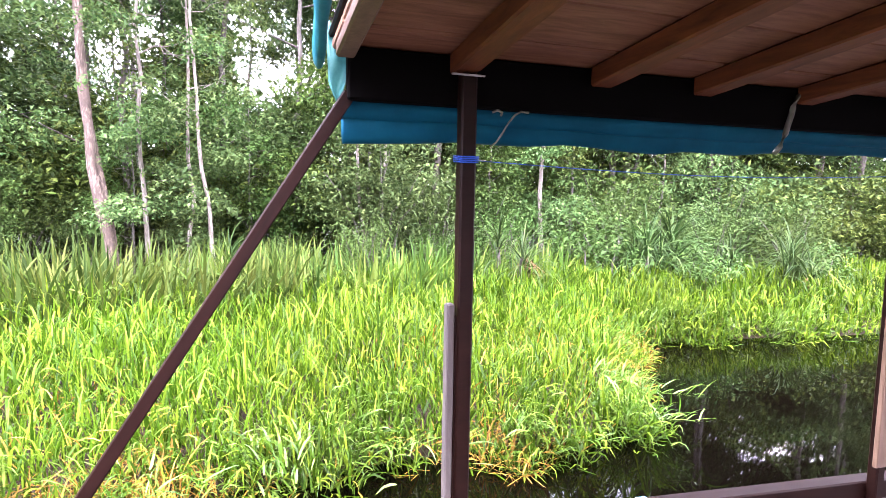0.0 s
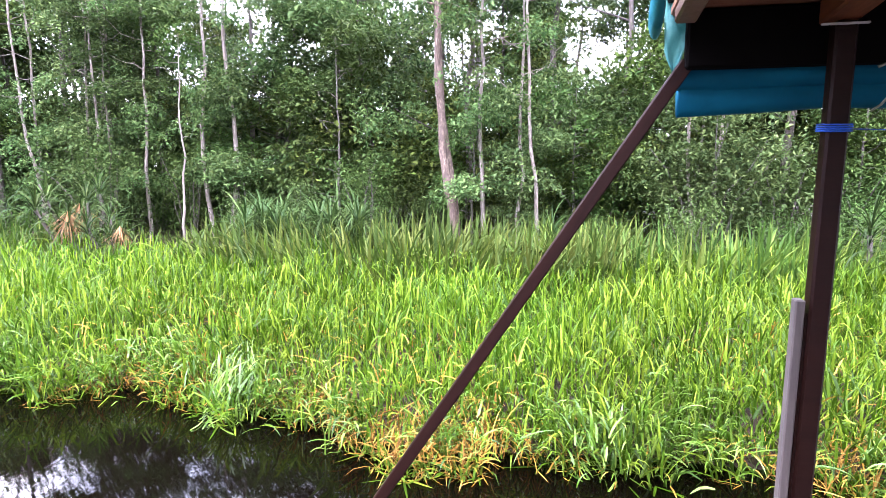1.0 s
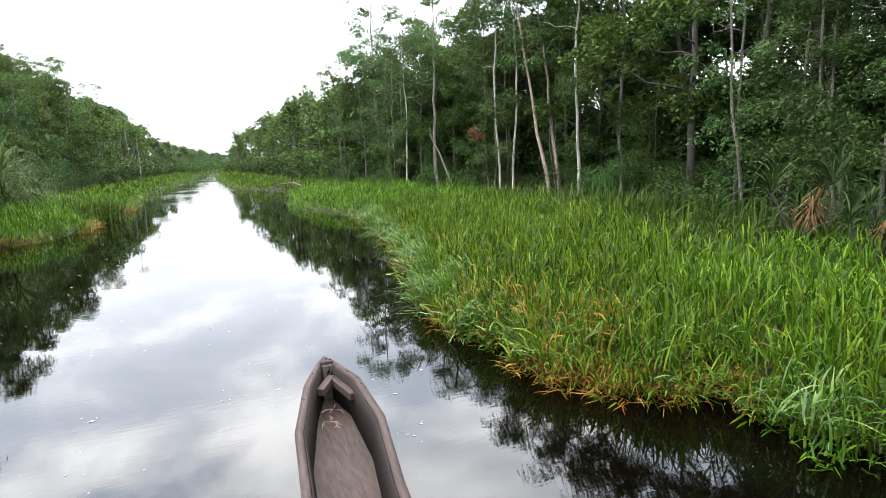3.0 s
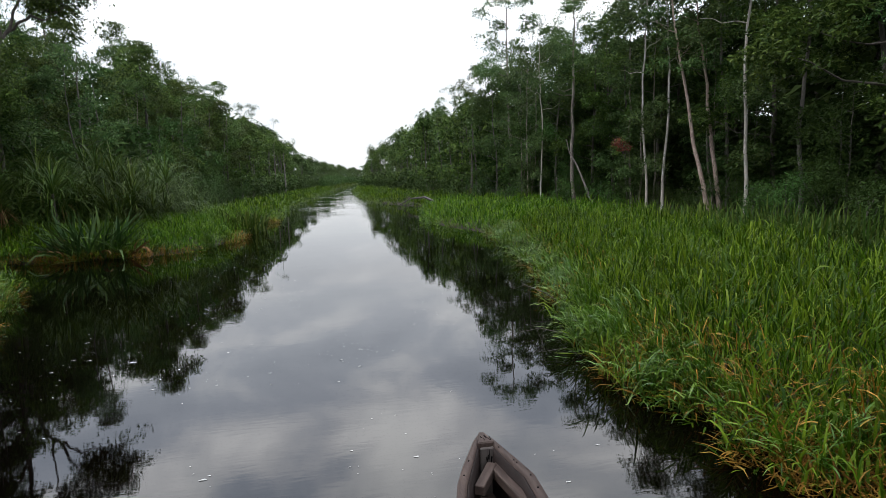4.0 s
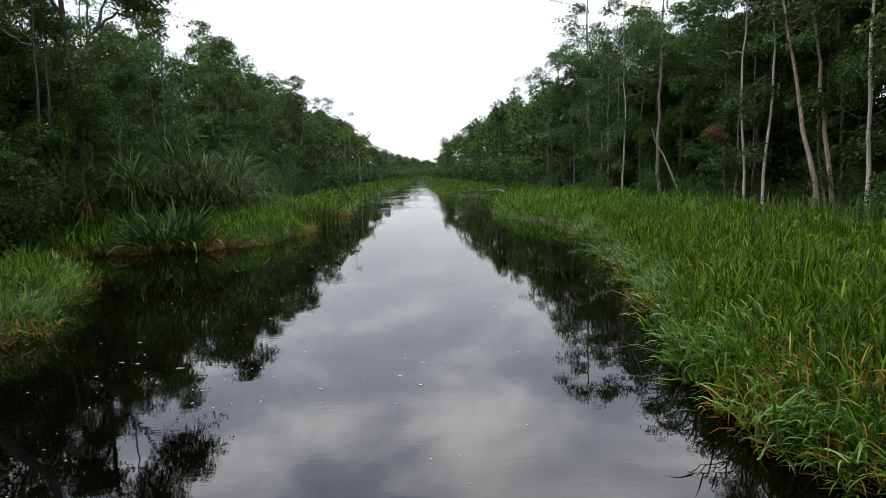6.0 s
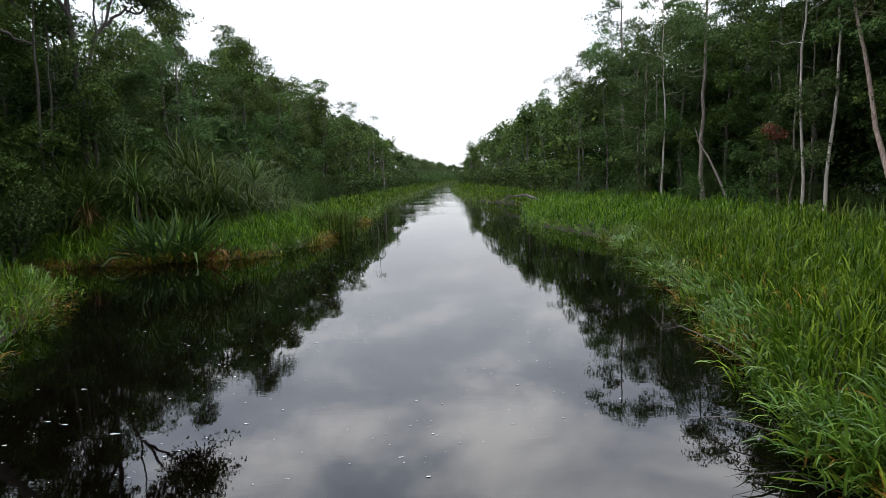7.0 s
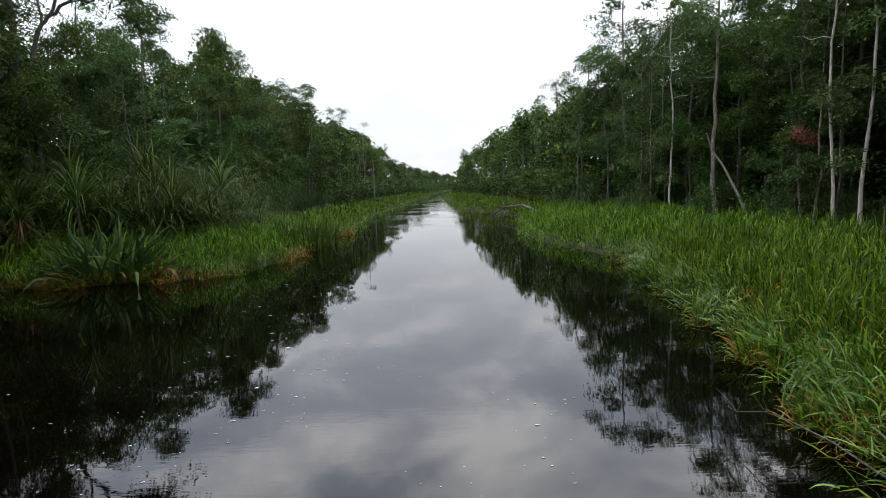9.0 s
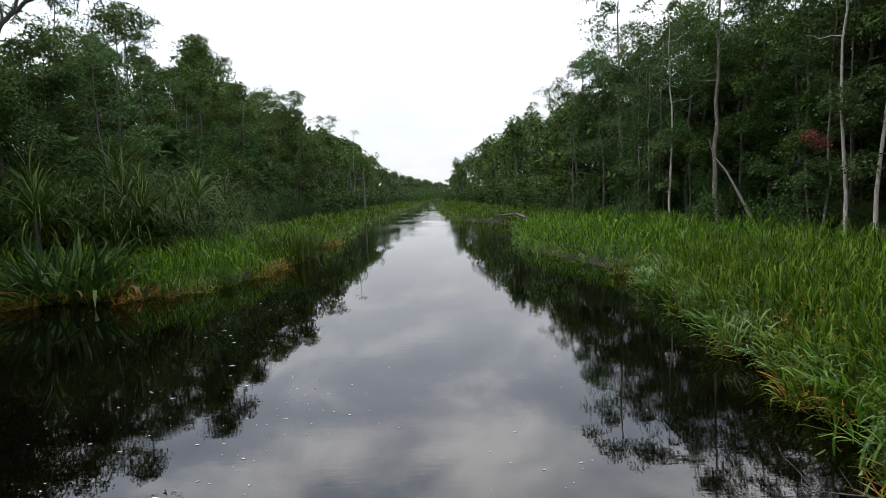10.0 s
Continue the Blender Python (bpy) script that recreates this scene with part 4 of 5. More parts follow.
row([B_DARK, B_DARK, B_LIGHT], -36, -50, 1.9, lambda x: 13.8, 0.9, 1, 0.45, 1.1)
row([T_SMALL, T_SMALL, T_SMALL, T_PALE2], 9, -48, 3.1, lambda x: 15.0 if -6.5 < x < -1.5 else 15.6 if -35 < x < -21 else 14.3 if x > -36 else 12.6, 0.7, 1, 0.7, 1.1)
row([T_SMALL], -33, -56, 4.0, lambda x: 11.6 if x > -38 else 9.4, 0.6, -1, 0.8, 1.15)
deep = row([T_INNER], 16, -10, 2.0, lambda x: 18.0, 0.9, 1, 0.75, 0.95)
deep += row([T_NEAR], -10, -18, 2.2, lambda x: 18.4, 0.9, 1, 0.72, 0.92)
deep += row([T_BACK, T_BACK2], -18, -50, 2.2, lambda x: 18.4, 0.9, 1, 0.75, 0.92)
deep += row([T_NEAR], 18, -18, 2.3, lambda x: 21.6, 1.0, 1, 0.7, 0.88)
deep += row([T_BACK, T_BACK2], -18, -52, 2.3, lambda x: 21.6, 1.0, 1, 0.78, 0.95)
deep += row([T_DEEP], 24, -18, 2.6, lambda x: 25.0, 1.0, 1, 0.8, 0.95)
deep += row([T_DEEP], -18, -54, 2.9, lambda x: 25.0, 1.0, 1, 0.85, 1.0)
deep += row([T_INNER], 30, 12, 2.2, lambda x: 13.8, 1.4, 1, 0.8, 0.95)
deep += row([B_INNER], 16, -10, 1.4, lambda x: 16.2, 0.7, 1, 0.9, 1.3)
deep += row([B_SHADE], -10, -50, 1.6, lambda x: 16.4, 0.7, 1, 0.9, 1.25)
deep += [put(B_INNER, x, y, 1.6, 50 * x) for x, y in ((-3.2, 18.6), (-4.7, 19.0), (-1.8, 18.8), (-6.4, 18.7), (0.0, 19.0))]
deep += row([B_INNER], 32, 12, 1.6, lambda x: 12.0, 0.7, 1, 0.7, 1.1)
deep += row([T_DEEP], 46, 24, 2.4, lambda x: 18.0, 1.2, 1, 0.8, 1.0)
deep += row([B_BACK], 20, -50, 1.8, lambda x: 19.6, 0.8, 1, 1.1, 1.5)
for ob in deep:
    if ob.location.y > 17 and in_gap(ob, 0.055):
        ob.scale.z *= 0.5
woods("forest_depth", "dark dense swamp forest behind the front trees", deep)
# left forest
row([T_FULL], -21, -60, 2.4, lambda x: 13.5 if x > -40 else 10.5, 0.9, -1, 0.62, 0.82)
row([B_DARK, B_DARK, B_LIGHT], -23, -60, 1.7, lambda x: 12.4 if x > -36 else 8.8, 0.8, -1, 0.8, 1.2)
deep = row([T_BACK, T_BACK2], -18, -62, 2.3, lambda x: 16.5 if x > -40 else 13.5, 1.0, -1, 0.65, 0.85)
deep += row([T_BACK, T_BACK2], -22, -62, 2.5, lambda x: 20.0, 1.0, -1, 0.72, 0.88)
deep += row([T_DEEP], -28, -64, 2.9, lambda x: 23.5, 1.0, -1, 0.9, 1.05)
deep += row([B_BACK], -14, -60, 1.7, lambda x: 14.8 if x > -38 else 11.8, 0.8, -1, 1.0, 1.4)
deep += row([T_BACK2, T_BACK], 14, -18, 3.0, lambda x: 12.0, 1.5, -1, 0.8, 0.95)
woods("forest_depth", "dark dense swamp forest behind the headland", deep)
# far reaches on both banks
far = row([T_FAR], -50, -80, 1.9, lambda x: 11.0 + (x + 50) * 0.075, 0.8, 1, 0.75, 0.98)
far += row([T_FAR], -80, -112, 1.9, lambda x: 11.0 + (x + 50) * 0.075, 0.8, 1, 0.62, 0.85)
far += row([T_FAR], -48, -80, 2.1, lambda x: 14.0 + (x + 50) * 0.06, 1.0, 1, 0.8, 1.2)
far += row([T_FAR], -80, -116, 2.2, lambda x: 14.0 + (x + 50) * 0.06, 1.0, 1, 0.65, 0.95)
far += row([T_DEEP], -52, -114, 2.8, lambda x: 18.0 + (x + 50) * 0.05, 1.0, 1, 0.72, 0.88)
far += row([B_BACK], -50, -114, 1.9, lambda x: 8.6 + 0.05 * (x + 50), 0.5, 1, 0.45, 0.8)
far += row([T_FAR], -60, -108, 1.9, lambda x: 6.6 - float(bank_left(x)), 0.8, -1, 0.8, 1.0)
far += row([T_FAR], -60, -120, 2.2, lambda x: 9.6 - float(bank_left(x)), 1.0, -1, 0.7, 1.2)
far += row([T_FAR], -50, -84, 2.6, lambda x: 14.0, 1.0, -1, 0.8, 1.4)
far += row([T_DEEP], -60, -120, 2.8, lambda x: 13.0 - float(bank_left(x)), 1.0, -1, 0.9, 1.15)
far += row([B_BACK], -60, -120, 1.9, lambda x: 3.6 - float(bank_left(x)), 0.5, -1, 0.45, 0.75)
woods("far_forest", "distant green forest along both river banks", far)
woods("forest_depth", "dark dense forest behind the far bank", row([T_DEEP], -42, -76, 2.2, lambda x: 20.0 + (x + 50) * 0.05, 0.8, 1, 0.7, 0.9) + row([B_BACK], -44, -74, 1.5, lambda x: 14.2 + (x + 50) * 0.06, 0.6, 1, 1.1, 1.5))
far = row([T_FARTHEST], -108, -250, 3.4, lambda x: 3.6 + float(bank_right(x)), 1.0, 1, 0.5, 0.65)
far += row([T_FARTHEST], -116, -330, 3.4, lambda x: 5.6 - float(bank_left(x)), 1.0, -1, 0.62, 0.85)
far += row([T_FARTHEST], -116, -330, 3.6, lambda x: 10.0 - float(bank_left(x)), 1.2, -1, 0.75, 1.0)
far += row([B_BACK], -112, -260, 2.6, lambda x: 1.6 + float(bank_right(x)), 0.4, 1, 0.4, 0.7)
far += row([B_BACK], -120, -320, 2.6, lambda x: 2.2 - float(bank_left(x)), 0.5, -1, 0.5, 0.8)
woods("far_forest", "hazy distant forest closing the bend of the river", far)

for x, y, s in [(0.5, 11.2, 0.7), (2.2, 11.9, 0.6), (3.6, 11.3, 0.8), (6.5, 11.3, 0.9), (8.5, 10.6, 0.8), (10.5, 10.2, 0.9), (-0.8, 12.5, 0.5), (-9.3, 12.6, 0.6), (-21.5, 13.0, 0.7)]:
    put(B_LIGHT, x, y, s, rng.uniform(0, 360))
for x, y in [(7.0, 9.2), (5.0, 9.6), (9.4, 8.6), (-16.0, 12.2), (-18.5, 12.5), (-22.5, 12.6), (-31.0, 12.0), (-34.5, 11.0), (-39, 10.0), (-44, 9.4), (-47, 8.6)]:
    put(B_LOW, x, y, rng.uniform(0.8, 1.2), rng.uniform(0, 360))
put(B_RED, -28.4, 11.6, 0.55, 0, z=2.95)
woods("forest_depth", "dark dense forest behind the cove", row([T_NEAR], 36, 18, 2.3, lambda x: 21.6, 1.0, 1, 0.8, 0.95) + row([T_INNER], 30, 13, 2.4, lambda x: 16.8, 0.9, 1, 0.9, 1.05))

for ob in PROTO:
    for c in (*ob.children_recursive, ob):
        bpy.data.objects.remove(c)


# ================= screw pines =================
def screw_pine(label, height, n, ln, seed, dead=14, mat=PANDAN):
    rng = np.random.default_rng(seed)
    plant = new("screw_pine")
    wood, blades = [], []
    heads = 4
    for h in range(heads):
        top = height * (1.0 if h == 0 else rng.uniform(0.5, 0.95))
        z = np.linspace(-0.3, top, 6)
        drift = rng.normal(0, 0.38, 2) * (h > 0)
        pts = np.stack([drift[0] * np.linspace(0.2, 1, 6) + np.cumsum(rng.normal(0, 0.03, 6)), drift[1] * np.linspace(0.2, 1, 6) + np.cumsum(rng.normal(0, 0.03, 6)), z], 1)
        wood.append(tube(pts, np.linspace(0.06, 0.04, 6), 7))
        k = n // 2
        u = rng.uniform(0, 1, k)
        root = np.stack([np.full(k, pts[-1, 0]), np.full(k, pts[-1, 1]), top - 0.3 + 0.4 * u], 1)
        blades.append(ribbons(root, rng.uniform(0, 2 * np.pi, k), rng.uniform(0.55, 1.1, k) * ln, rng.uniform(0.020, 0.036, k), 1.15 - 0.95 * u + rng.normal(0, 0.18, k), rng.uniform(1.1, 2.7, k), 6, 1.5, 0.35, rng))
    stems = mesh_from("trunk", *joined(wood), BARK_DARK)
    shade_smooth(stems)
    child("trunk", stems, plant)
    me = mesh_from("leaf_rosette", *joined(blades), mat)
    shade_smooth(me)
    child("leaf_rosette", me, plant)
    root = np.stack([np.full(dead, pts[-1, 0]), np.full(dead, pts[-1, 1]), np.full(dead, height - 0.2) + rng.uniform(-0.2, 0.05, dead)], 1)
    v, q = ribbons(root, rng.uniform(0, 2 * np.pi, dead), rng.uniform(0.4, 0.8, dead) * ln * 0.7, rng.uniform(0.015, 0.035, dead), rng.uniform(2.0, 2.9, dead), rng.uniform(0.1, 0.5, dead), 5, 0.7, 0.6, rng)
    v[:, 2] = np.maximum(v[:, 2], 0.05)
    child("dead_leaves", mesh_from("dead_leaves", v, q, PANDAN_DEAD), plant, "hanging brown dead leaves")
    return tagged(plant, label, "screw pine", "screw pines on the banks")


SP = [screw_pine("screw pine with long arching green leaves", 1.1, 150, 1.6, 201), screw_pine("screw pine with arching leaves and brown dead skirt", 1.45, 120, 1.4, 202, 80),
      screw_pine("tall screw pine with long drooping leaves", 1.8, 170, 1.8, 203, 30),
      screw_pine("blue-green screw pine with long arching leaves", 1.1, 130, 1.5, 204, 30, PANDAN_BLUE), screw_pine("screw pine with arching leaves and thick brown dead skirt", 1.45, 90, 1.3, 205, 110, PANDAN_BLUE),
      screw_pine("blue-green screw pine with long drooping leaves", 1.7, 140, 1.7, 206, 50, PANDAN_BLUE)]
for k, x, y, s in [(1, -12.3, 10.9, 0.9), (1, -11.4, 10.7, 0.7), (0, -7.7, 11.3, 0.62), (1, -7.1, 10.9, 0.66), (1, -6.5, 11.1, 0.6), (0, -6.0, 11.4, 0.55),
                   (1, -12.6, 11.6, 1.0), (0, -1.9, 11.8, 0.7), (0, 5.8, 9.6, 0.9), (0, 6.9, 10.0, 1.0), (1, 2.9, 9.8, 0.8), (0, 8.9, 8.8, 0.8), (0, 7.9, 9.3, 0.7),
                   (2, -29.0, -12.0, 1.0), (2, -29.6, -10.2, 1.05), (0, -31.0, -9.2, 1.1), (2, -32.2, -8.7, 1.0), (0, -33.6, -8.2, 1.1), (2, -35.3, -8.0, 0.9), (1, -28.2, -11.0, 1.1),
                   (0, -28.6, -13.2, 1.1), (2, -27.4, -13.6, 0.9), (0, -30.3, -11.4, 1.1), (0, -34.4, -8.6, 1.0), (1, -31.6, -10.2, 1.1), (0, -36.8, -7.2, 0.8), (2, -25.0, -15.5, 1.0), (0, -23.0, -15.0, 1.0),
                   (2, -28.3, -9.3, 0.9), (0, -29.2, -8.4, 0.9), (2, -30.4, -8.0, 1.0), (0, -31.8, -7.6, 0.95), (2, -33.0, -7.2, 1.0), (0, -34.3, -7.3, 0.9), (2, -36.2, -8.4, 1.05), (2, -37.6, -7.8, 0.95),
                   (0, -28.9, -10.8, 1.0), (2, -30.9, -12.4, 1.1), (2, -33.2, -9.6, 1.15), (0, -35.0, -9.2, 1.1), (1, -30.0, -9.4, 1.0), (2, -27.6, -12.4, 0.9), (0, -32.4, -10.6, 1.2), (2, -34.2, -10.4, 1.2),
                   (0, -43, 9.5, 0.9), (0, -40, 10.2, 0.8), (1, -46, 9.0, 0.9)]:
    m = copy_thing(SP[k + 3 if y > 0 else k], pose(x, y, 0.05, 0, 0, (x * 77 + y * 31) % 360))
    m.scale = (s * 1.25,) * 3 if y < 0 else (s * 1.1,) * 3
for ob in SP:
    for c in (*ob.children_recursive, ob):
        bpy.data.objects.remove(c)


def thicket(label, n, x0, x1, d0, d1, side, seed, mat, tall=1.0):
    rng = np.random.default_rng(seed)
    x, y, d, way = scatter(n // 26, x0, x1, d0, d1, side, rng)
    k = 26
    X, Y = np.repeat(x, k), np.repeat(y, k)
    m = len(X)
    top = np.repeat(rng.uniform(0.3, 1.0, len(x)) * (0.7 + 0.35 * np.clip(d, 0, 5)) * tall, k)
    root = np.stack([X, Y, top + rng.uniform(-0.25, 0.1, m)], 1)
    u = rng.random(m)
    v, q = ribbons(root, rng.uniform(0, 2 * np.pi, m), rng.uniform(0.9, 1.6, m) * (0.5 + 0.5 * tall), rng.uniform(0.03, 0.05, m), 1.1 - 0.9 * u, rng.uniform(0.9, 2.4, m), 5, 1.8, 0.3, rng)
    v[:, 2] = np.maximum(v[:, 2], 0.03)
    me = mesh_from("screw_pine_thicket", v, q, mat)
    shade_smooth(me)
    return tagged(new("screw_pine_thicket", me), label, "thicket", kind="stuff")


thicket("tangled thicket of arching screw pine leaves on the headland", 7800, -39, -27.5, 2.6, 6.5, -1, 211, PANDAN)
thicket("tangled thicket of arching screw pine leaves before the forest", 620, -8.6, -5.8, 5.6, 7.4, 1, 212, PANDAN_BLUE, 0.5)


# ================= the boat =================
boat = tagged(new("river_boat"), "brown wooden river boat with plank roof and blue tarpaulins", "boat")
CX = -1.54
# the boat is laid out at two thirds of its size round the eye and then set to full size
FULL = 1.5
boat.location, boat.scale = Vector((CX, 0.03, 2.29)) * (1 - FULL), (FULL, FULL, FULL)


def beam(name, lo, hi, mat, label="", bevel=0.005, parent=None):
    bm = bmesh.new()
    box(bm, lo, hi, bevel)
    return part(name, bm, mat, parent or boat, label)


def sloped(ob):
    """Tilts a roof part, so that the roof falls towards the side beam."""
    for v in ob.data.vertices:
        v.co.z += 0.10 * (1.43 - v.co.y)
    return ob


# roof planks run fore and aft
y = -0.42
i = 0
while y < 1.46:
    w = [0.21, 0.24, 0.19, 0.23][i % 4]
    sloped(beam("roof_plank", (CX + 0.19, y, 2.642 + 0.003 * (i % 2)), (CX + 4.4, min(y + w - 0.005, 1.50), 2.667), PLANK))
    y += w
    i += 1
sloped(beam("roof_cover", (CX + 0.18, -0.44, 2.672), (CX + 4.42, 1.53, 2.687), BOAT_DARK, "dark roofing sheet"))
for x in (0.508, 0.915, 1.26, 1.66, 2.1, 2.55, 3.0, 3.5, 4.1):
    sloped(beam("rafter", (CX + x - 0.034, -0.42, 2.588), (CX + x + 0.034, 1.43, 2.641), RAFTER))
sloped(beam("front_beam", (CX + 0.190, -0.42, 2.606), (CX + 0.236, 1.43, 2.641), TRIM))
beam("side_beam", (CX + 0.22, 1.432, 2.512), (CX + 4.4, 1.470, 2.6375), BEAM_BLACK, "near-black side beam")
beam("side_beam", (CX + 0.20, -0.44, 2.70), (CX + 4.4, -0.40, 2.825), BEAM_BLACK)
post = beam("post", (CX + 0.495, 1.39, 1.28), (CX + 0.537, 1.429, 2.590), BOAT_DARK, "dark varnished post")
beam("post_splint", (CX + 0.465, 1.385, 1.28), (CX + 0.485, 1.415, 2.01), GREY_WOOD, "grey splint nailed to the post", 0.003)
beam("post_splint", (CX + 0.486, 1.392, 1.28), (CX + 0.494, 1.420, 1.98), BOAT_DARK, "", 0.003)
post2 = beam("post", (CX + 2.09, 1.39, 1.0), (CX + 2.13, 1.429, 2.590), BOAT_DARK)
beam("post_board", (CX + 2.052, 1.37, 1.36), (CX + 2.12, 1.388, 1.98), TRIM, "pale board on the post", 0.003)
for x in (3.5, 4.3):
    beam("post", (CX + x, 1.39, 1.0), (CX + x + 0.05, 1.430, 2.59), BOAT_DARK)
for x in (0.5, 2.03, 4.3):
    beam("post", (CX + x, -0.399, 1.0), (CX + x + 0.05, -0.35, 2.76), BOAT_DARK)
bm = bmesh.new()
box(bm, (-0.76, -0.013, -0.016), (0.76, 0.013, 0.016), 0.003)
brace = part("brace", bm, BOAT_DARK, boat, "slanting dark brace under the roof corner")
top, foot = Vector((CX + 0.235, 1.465, 2.54)), Vector((CX - 0.600, 1.45, 1.24))
axis = (top - foot).normalized()
brace.matrix_basis = Matrix.Translation((top + foot) / 2) @ axis.to_track_quat("X", "Z").to_matrix().to_4x4()
rail = beam("rail", (CX + 0.3, 1.425, 1.255), (CX + 4.4, 1.485, 1.335), BOAT_DARK, "dark side rail")
for v in rail.data.vertices:
    v.co.z -= 0.06 * (v.co.x - CX - 1.2)
beam("rail", (CX + 0.3, -0.44, 1.20), (CX + 4.4, -0.38, 1.285), BOAT_DARK)
beam("bracket", (CX + 0.465, 1.380, 2.580), (CX + 0.552, 1.388, 2.584), METAL, "bent pale metal bracket", 0.001)


# rolled tarpaulins
def tarp_roll(name, points, rx, rz, mat, label, sides=14, seed=0):
    rng = np.random.default_rng(seed)
    p = np.asarray(points, float)
    ang = np.linspace(0, 2 * np.pi, sides, endpoint=False)
    run = (p[-1] - p[0]) / np.linalg.norm(p[-1] - p[0])
    across = np.cross(run, (0, 0, 1))
    vs = []
    for k, c in enumerate(p):
        swell = 1 + 0.10 * math.sin(k * 1.7) + rng.normal(0, 0.03)
        for a in ang:
            r = 1 + 0.06 * math.sin(3 * a + k * 0.6)
            vs.append(c + across * math.cos(a) * rx * swell * r + np.array([0, 0, math.sin(a) * rz * swell * r]))
    n = len(p)
    q = [(i * sides + j, i * sides + (j + 1) % sides, (i + 1) * sides + (j + 1) % sides, (i + 1) * sides + j) for i in range(n - 1) for j in range(sides)]
    me = mesh_from(name, vs, q, mat)
    bm = bmesh.new()
    bm.from_mesh(me)
    bmesh.ops.holes_fill(bm, edges=bm.edges)
    bm.to_mesh(me)
    bm.free()
    shade_smooth(me)
    return child(name, me, boat, label)


xs = np.linspace(CX + 0.222, CX + 4.4, 40)
tarp_roll("tarpaulin_roll", np.stack([xs, np.full(40, 1.535), 2.464 + 0.014 * (xs - CX - 0.25) + 0.003 * np.sin(xs * 5)], 1), 0.03, 0.045, TARP, "rolled blue tarpaulin along the side", 14, 3)
tarp_roll("tarpaulin_roll", np.stack([xs - 0.01, np.full(40, 1.51), 2.508 + 0.003 * np.sin(xs * 4)], 1), 0.028, 0.036, TARP, "", 12, 4)
ys = np.linspace(1.51, -0.45, 24)
tarp_roll("front_roll", np.stack([CX + 0.160 - 0.085 * (1.51 - ys), ys, 2.622 + 0.11 * np.minimum(1.51 - ys, 0.6)], 1), 0.016, 0.030, TARP_ROLL, "faded turquoise tarpaulin rolled under the front edge", 14, 5)

# the loose corner: narrow above, widest in the middle, ending in a point
bm = bmesh.new()
DOWN = [0.0, 0.29, 0.45, 0.74, 0.88, 1.0]
FLAP_IN, FLAP_OUT = [0.182, 0.177, 0.177, 0.179, 0.189, 0.201], [0.192, 0.222, 0.237, 0.222, 0.211, 0.204]
grid = []
for i in range(13):
    u = i / 12
    a, b = float(np.interp(u, DOWN, FLAP_IN)), float(np.interp(u, DOWN, FLAP_OUT))
    grid.append([bm.verts.new((CX + a + (b - a) * j / 8, 1.478 + 0.010 * math.sin(3.1 * j / 8) + 0.006 * math.sin(5 * u + 6 * j / 8), 2.70 - 0.19 * u + 0.004 * math.sin(j))) for j in range(9)])
for i in range(12):
    for j in range(8):
        bm.faces.new((grid[i][j], grid[i + 1][j], grid[i + 1][j + 1], grid[i][j + 1]))
flap = part("tarpaulin_flap", bm, TARP_PALE, boat, "loose faded corner of tarpaulin", True)
sol = flap.modifiers.new("thickness", "SOLIDIFY")
sol.thickness = 0.003

# ropes and straps
for k in range(4):
    a = np.linspace(0, 2 * np.pi, 21)
    ring = np.stack([CX + 0.516 + 0.029 * np.sign(np.cos(a)) * np.abs(np.cos(a)) ** 0.5, 1.41 + 0.027 * np.sign(np.sin(a)) * np.abs(np.sin(a)) ** 0.5, 2.371 + 0.0045 * k + 0.002 * np.sin(a)], 1)
    child("rope_turn", tube_mesh("rope_turn", ring, np.full(21, 0.0018), ROPE_BLUE, 6), boat, "blue rope wound round the post")
u = np.linspace(0, 1, 30)
line = np.stack([CX + 0.55 + 1.54 * u, np.full(30, 1.41), 2.375 - 0.02 * np.sin(np.pi * u)], 1)
child("rope", tube_mesh("rope", line, np.full(30, 0.0014), ROPE_BLUE, 6), boat, "thin blue line between the posts")


for k in range(3):
    a = np.linspace(0, 2 * np.pi, 17)
    ring = np.stack([CX + 1.13 + 0.012 * k + 0.006 * np.sin(a), 1.455 + 0.038 * np.cos(a), 1.295 + 0.052 * np.sin(a)], 1)
    child("rope_turn", tube_mesh("rope_turn", ring, np.full(17, 0.005), ROPE_PALE, 6), boat, "pale blue cord tied round the rail")


def strap(points, w, label):
    p = np.asarray(points, float)
    return child("strap", tube_mesh("strap", p, np.full(len(p), w), STRAP, 6), boat, label)


strap([(CX + 0.697, 1.428, 2.507), (CX + 0.675, 1.426, 2.508), (CX + 0.658, 1.428, 2.499), (CX + 0.640, 1.43, 2.478), (CX + 0.627, 1.435, 2.452), (CX + 0.610, 1.44, 2.426), (CX + 0.595, 1.445, 2.414)], 0.0028, "thin grey tie hanging over the tarpaulin")
strap([(CX + 0.593, 1.428, 2.502), (CX + 0.607, 1.426, 2.508), (CX + 0.620, 1.427, 2.503), (CX + 0.617, 1.428, 2.494)], 0.0035, "")
strap([(CX + 1.678, 1.415, 2.632), (CX + 1.646, 1.42, 2.627), (CX + 1.624, 1.422, 2.609), (CX + 1.610, 1.424, 2.579), (CX + 1.606, 1.425, 2.554), (CX + 1.597, 1.426, 2.526), (CX + 1.589, 1.427, 2.494), (CX + 1.574, 1.43, 2.455), (CX + 1.557, 1.433, 2.433)], 0.009, "grey strap over the tarpaulin")

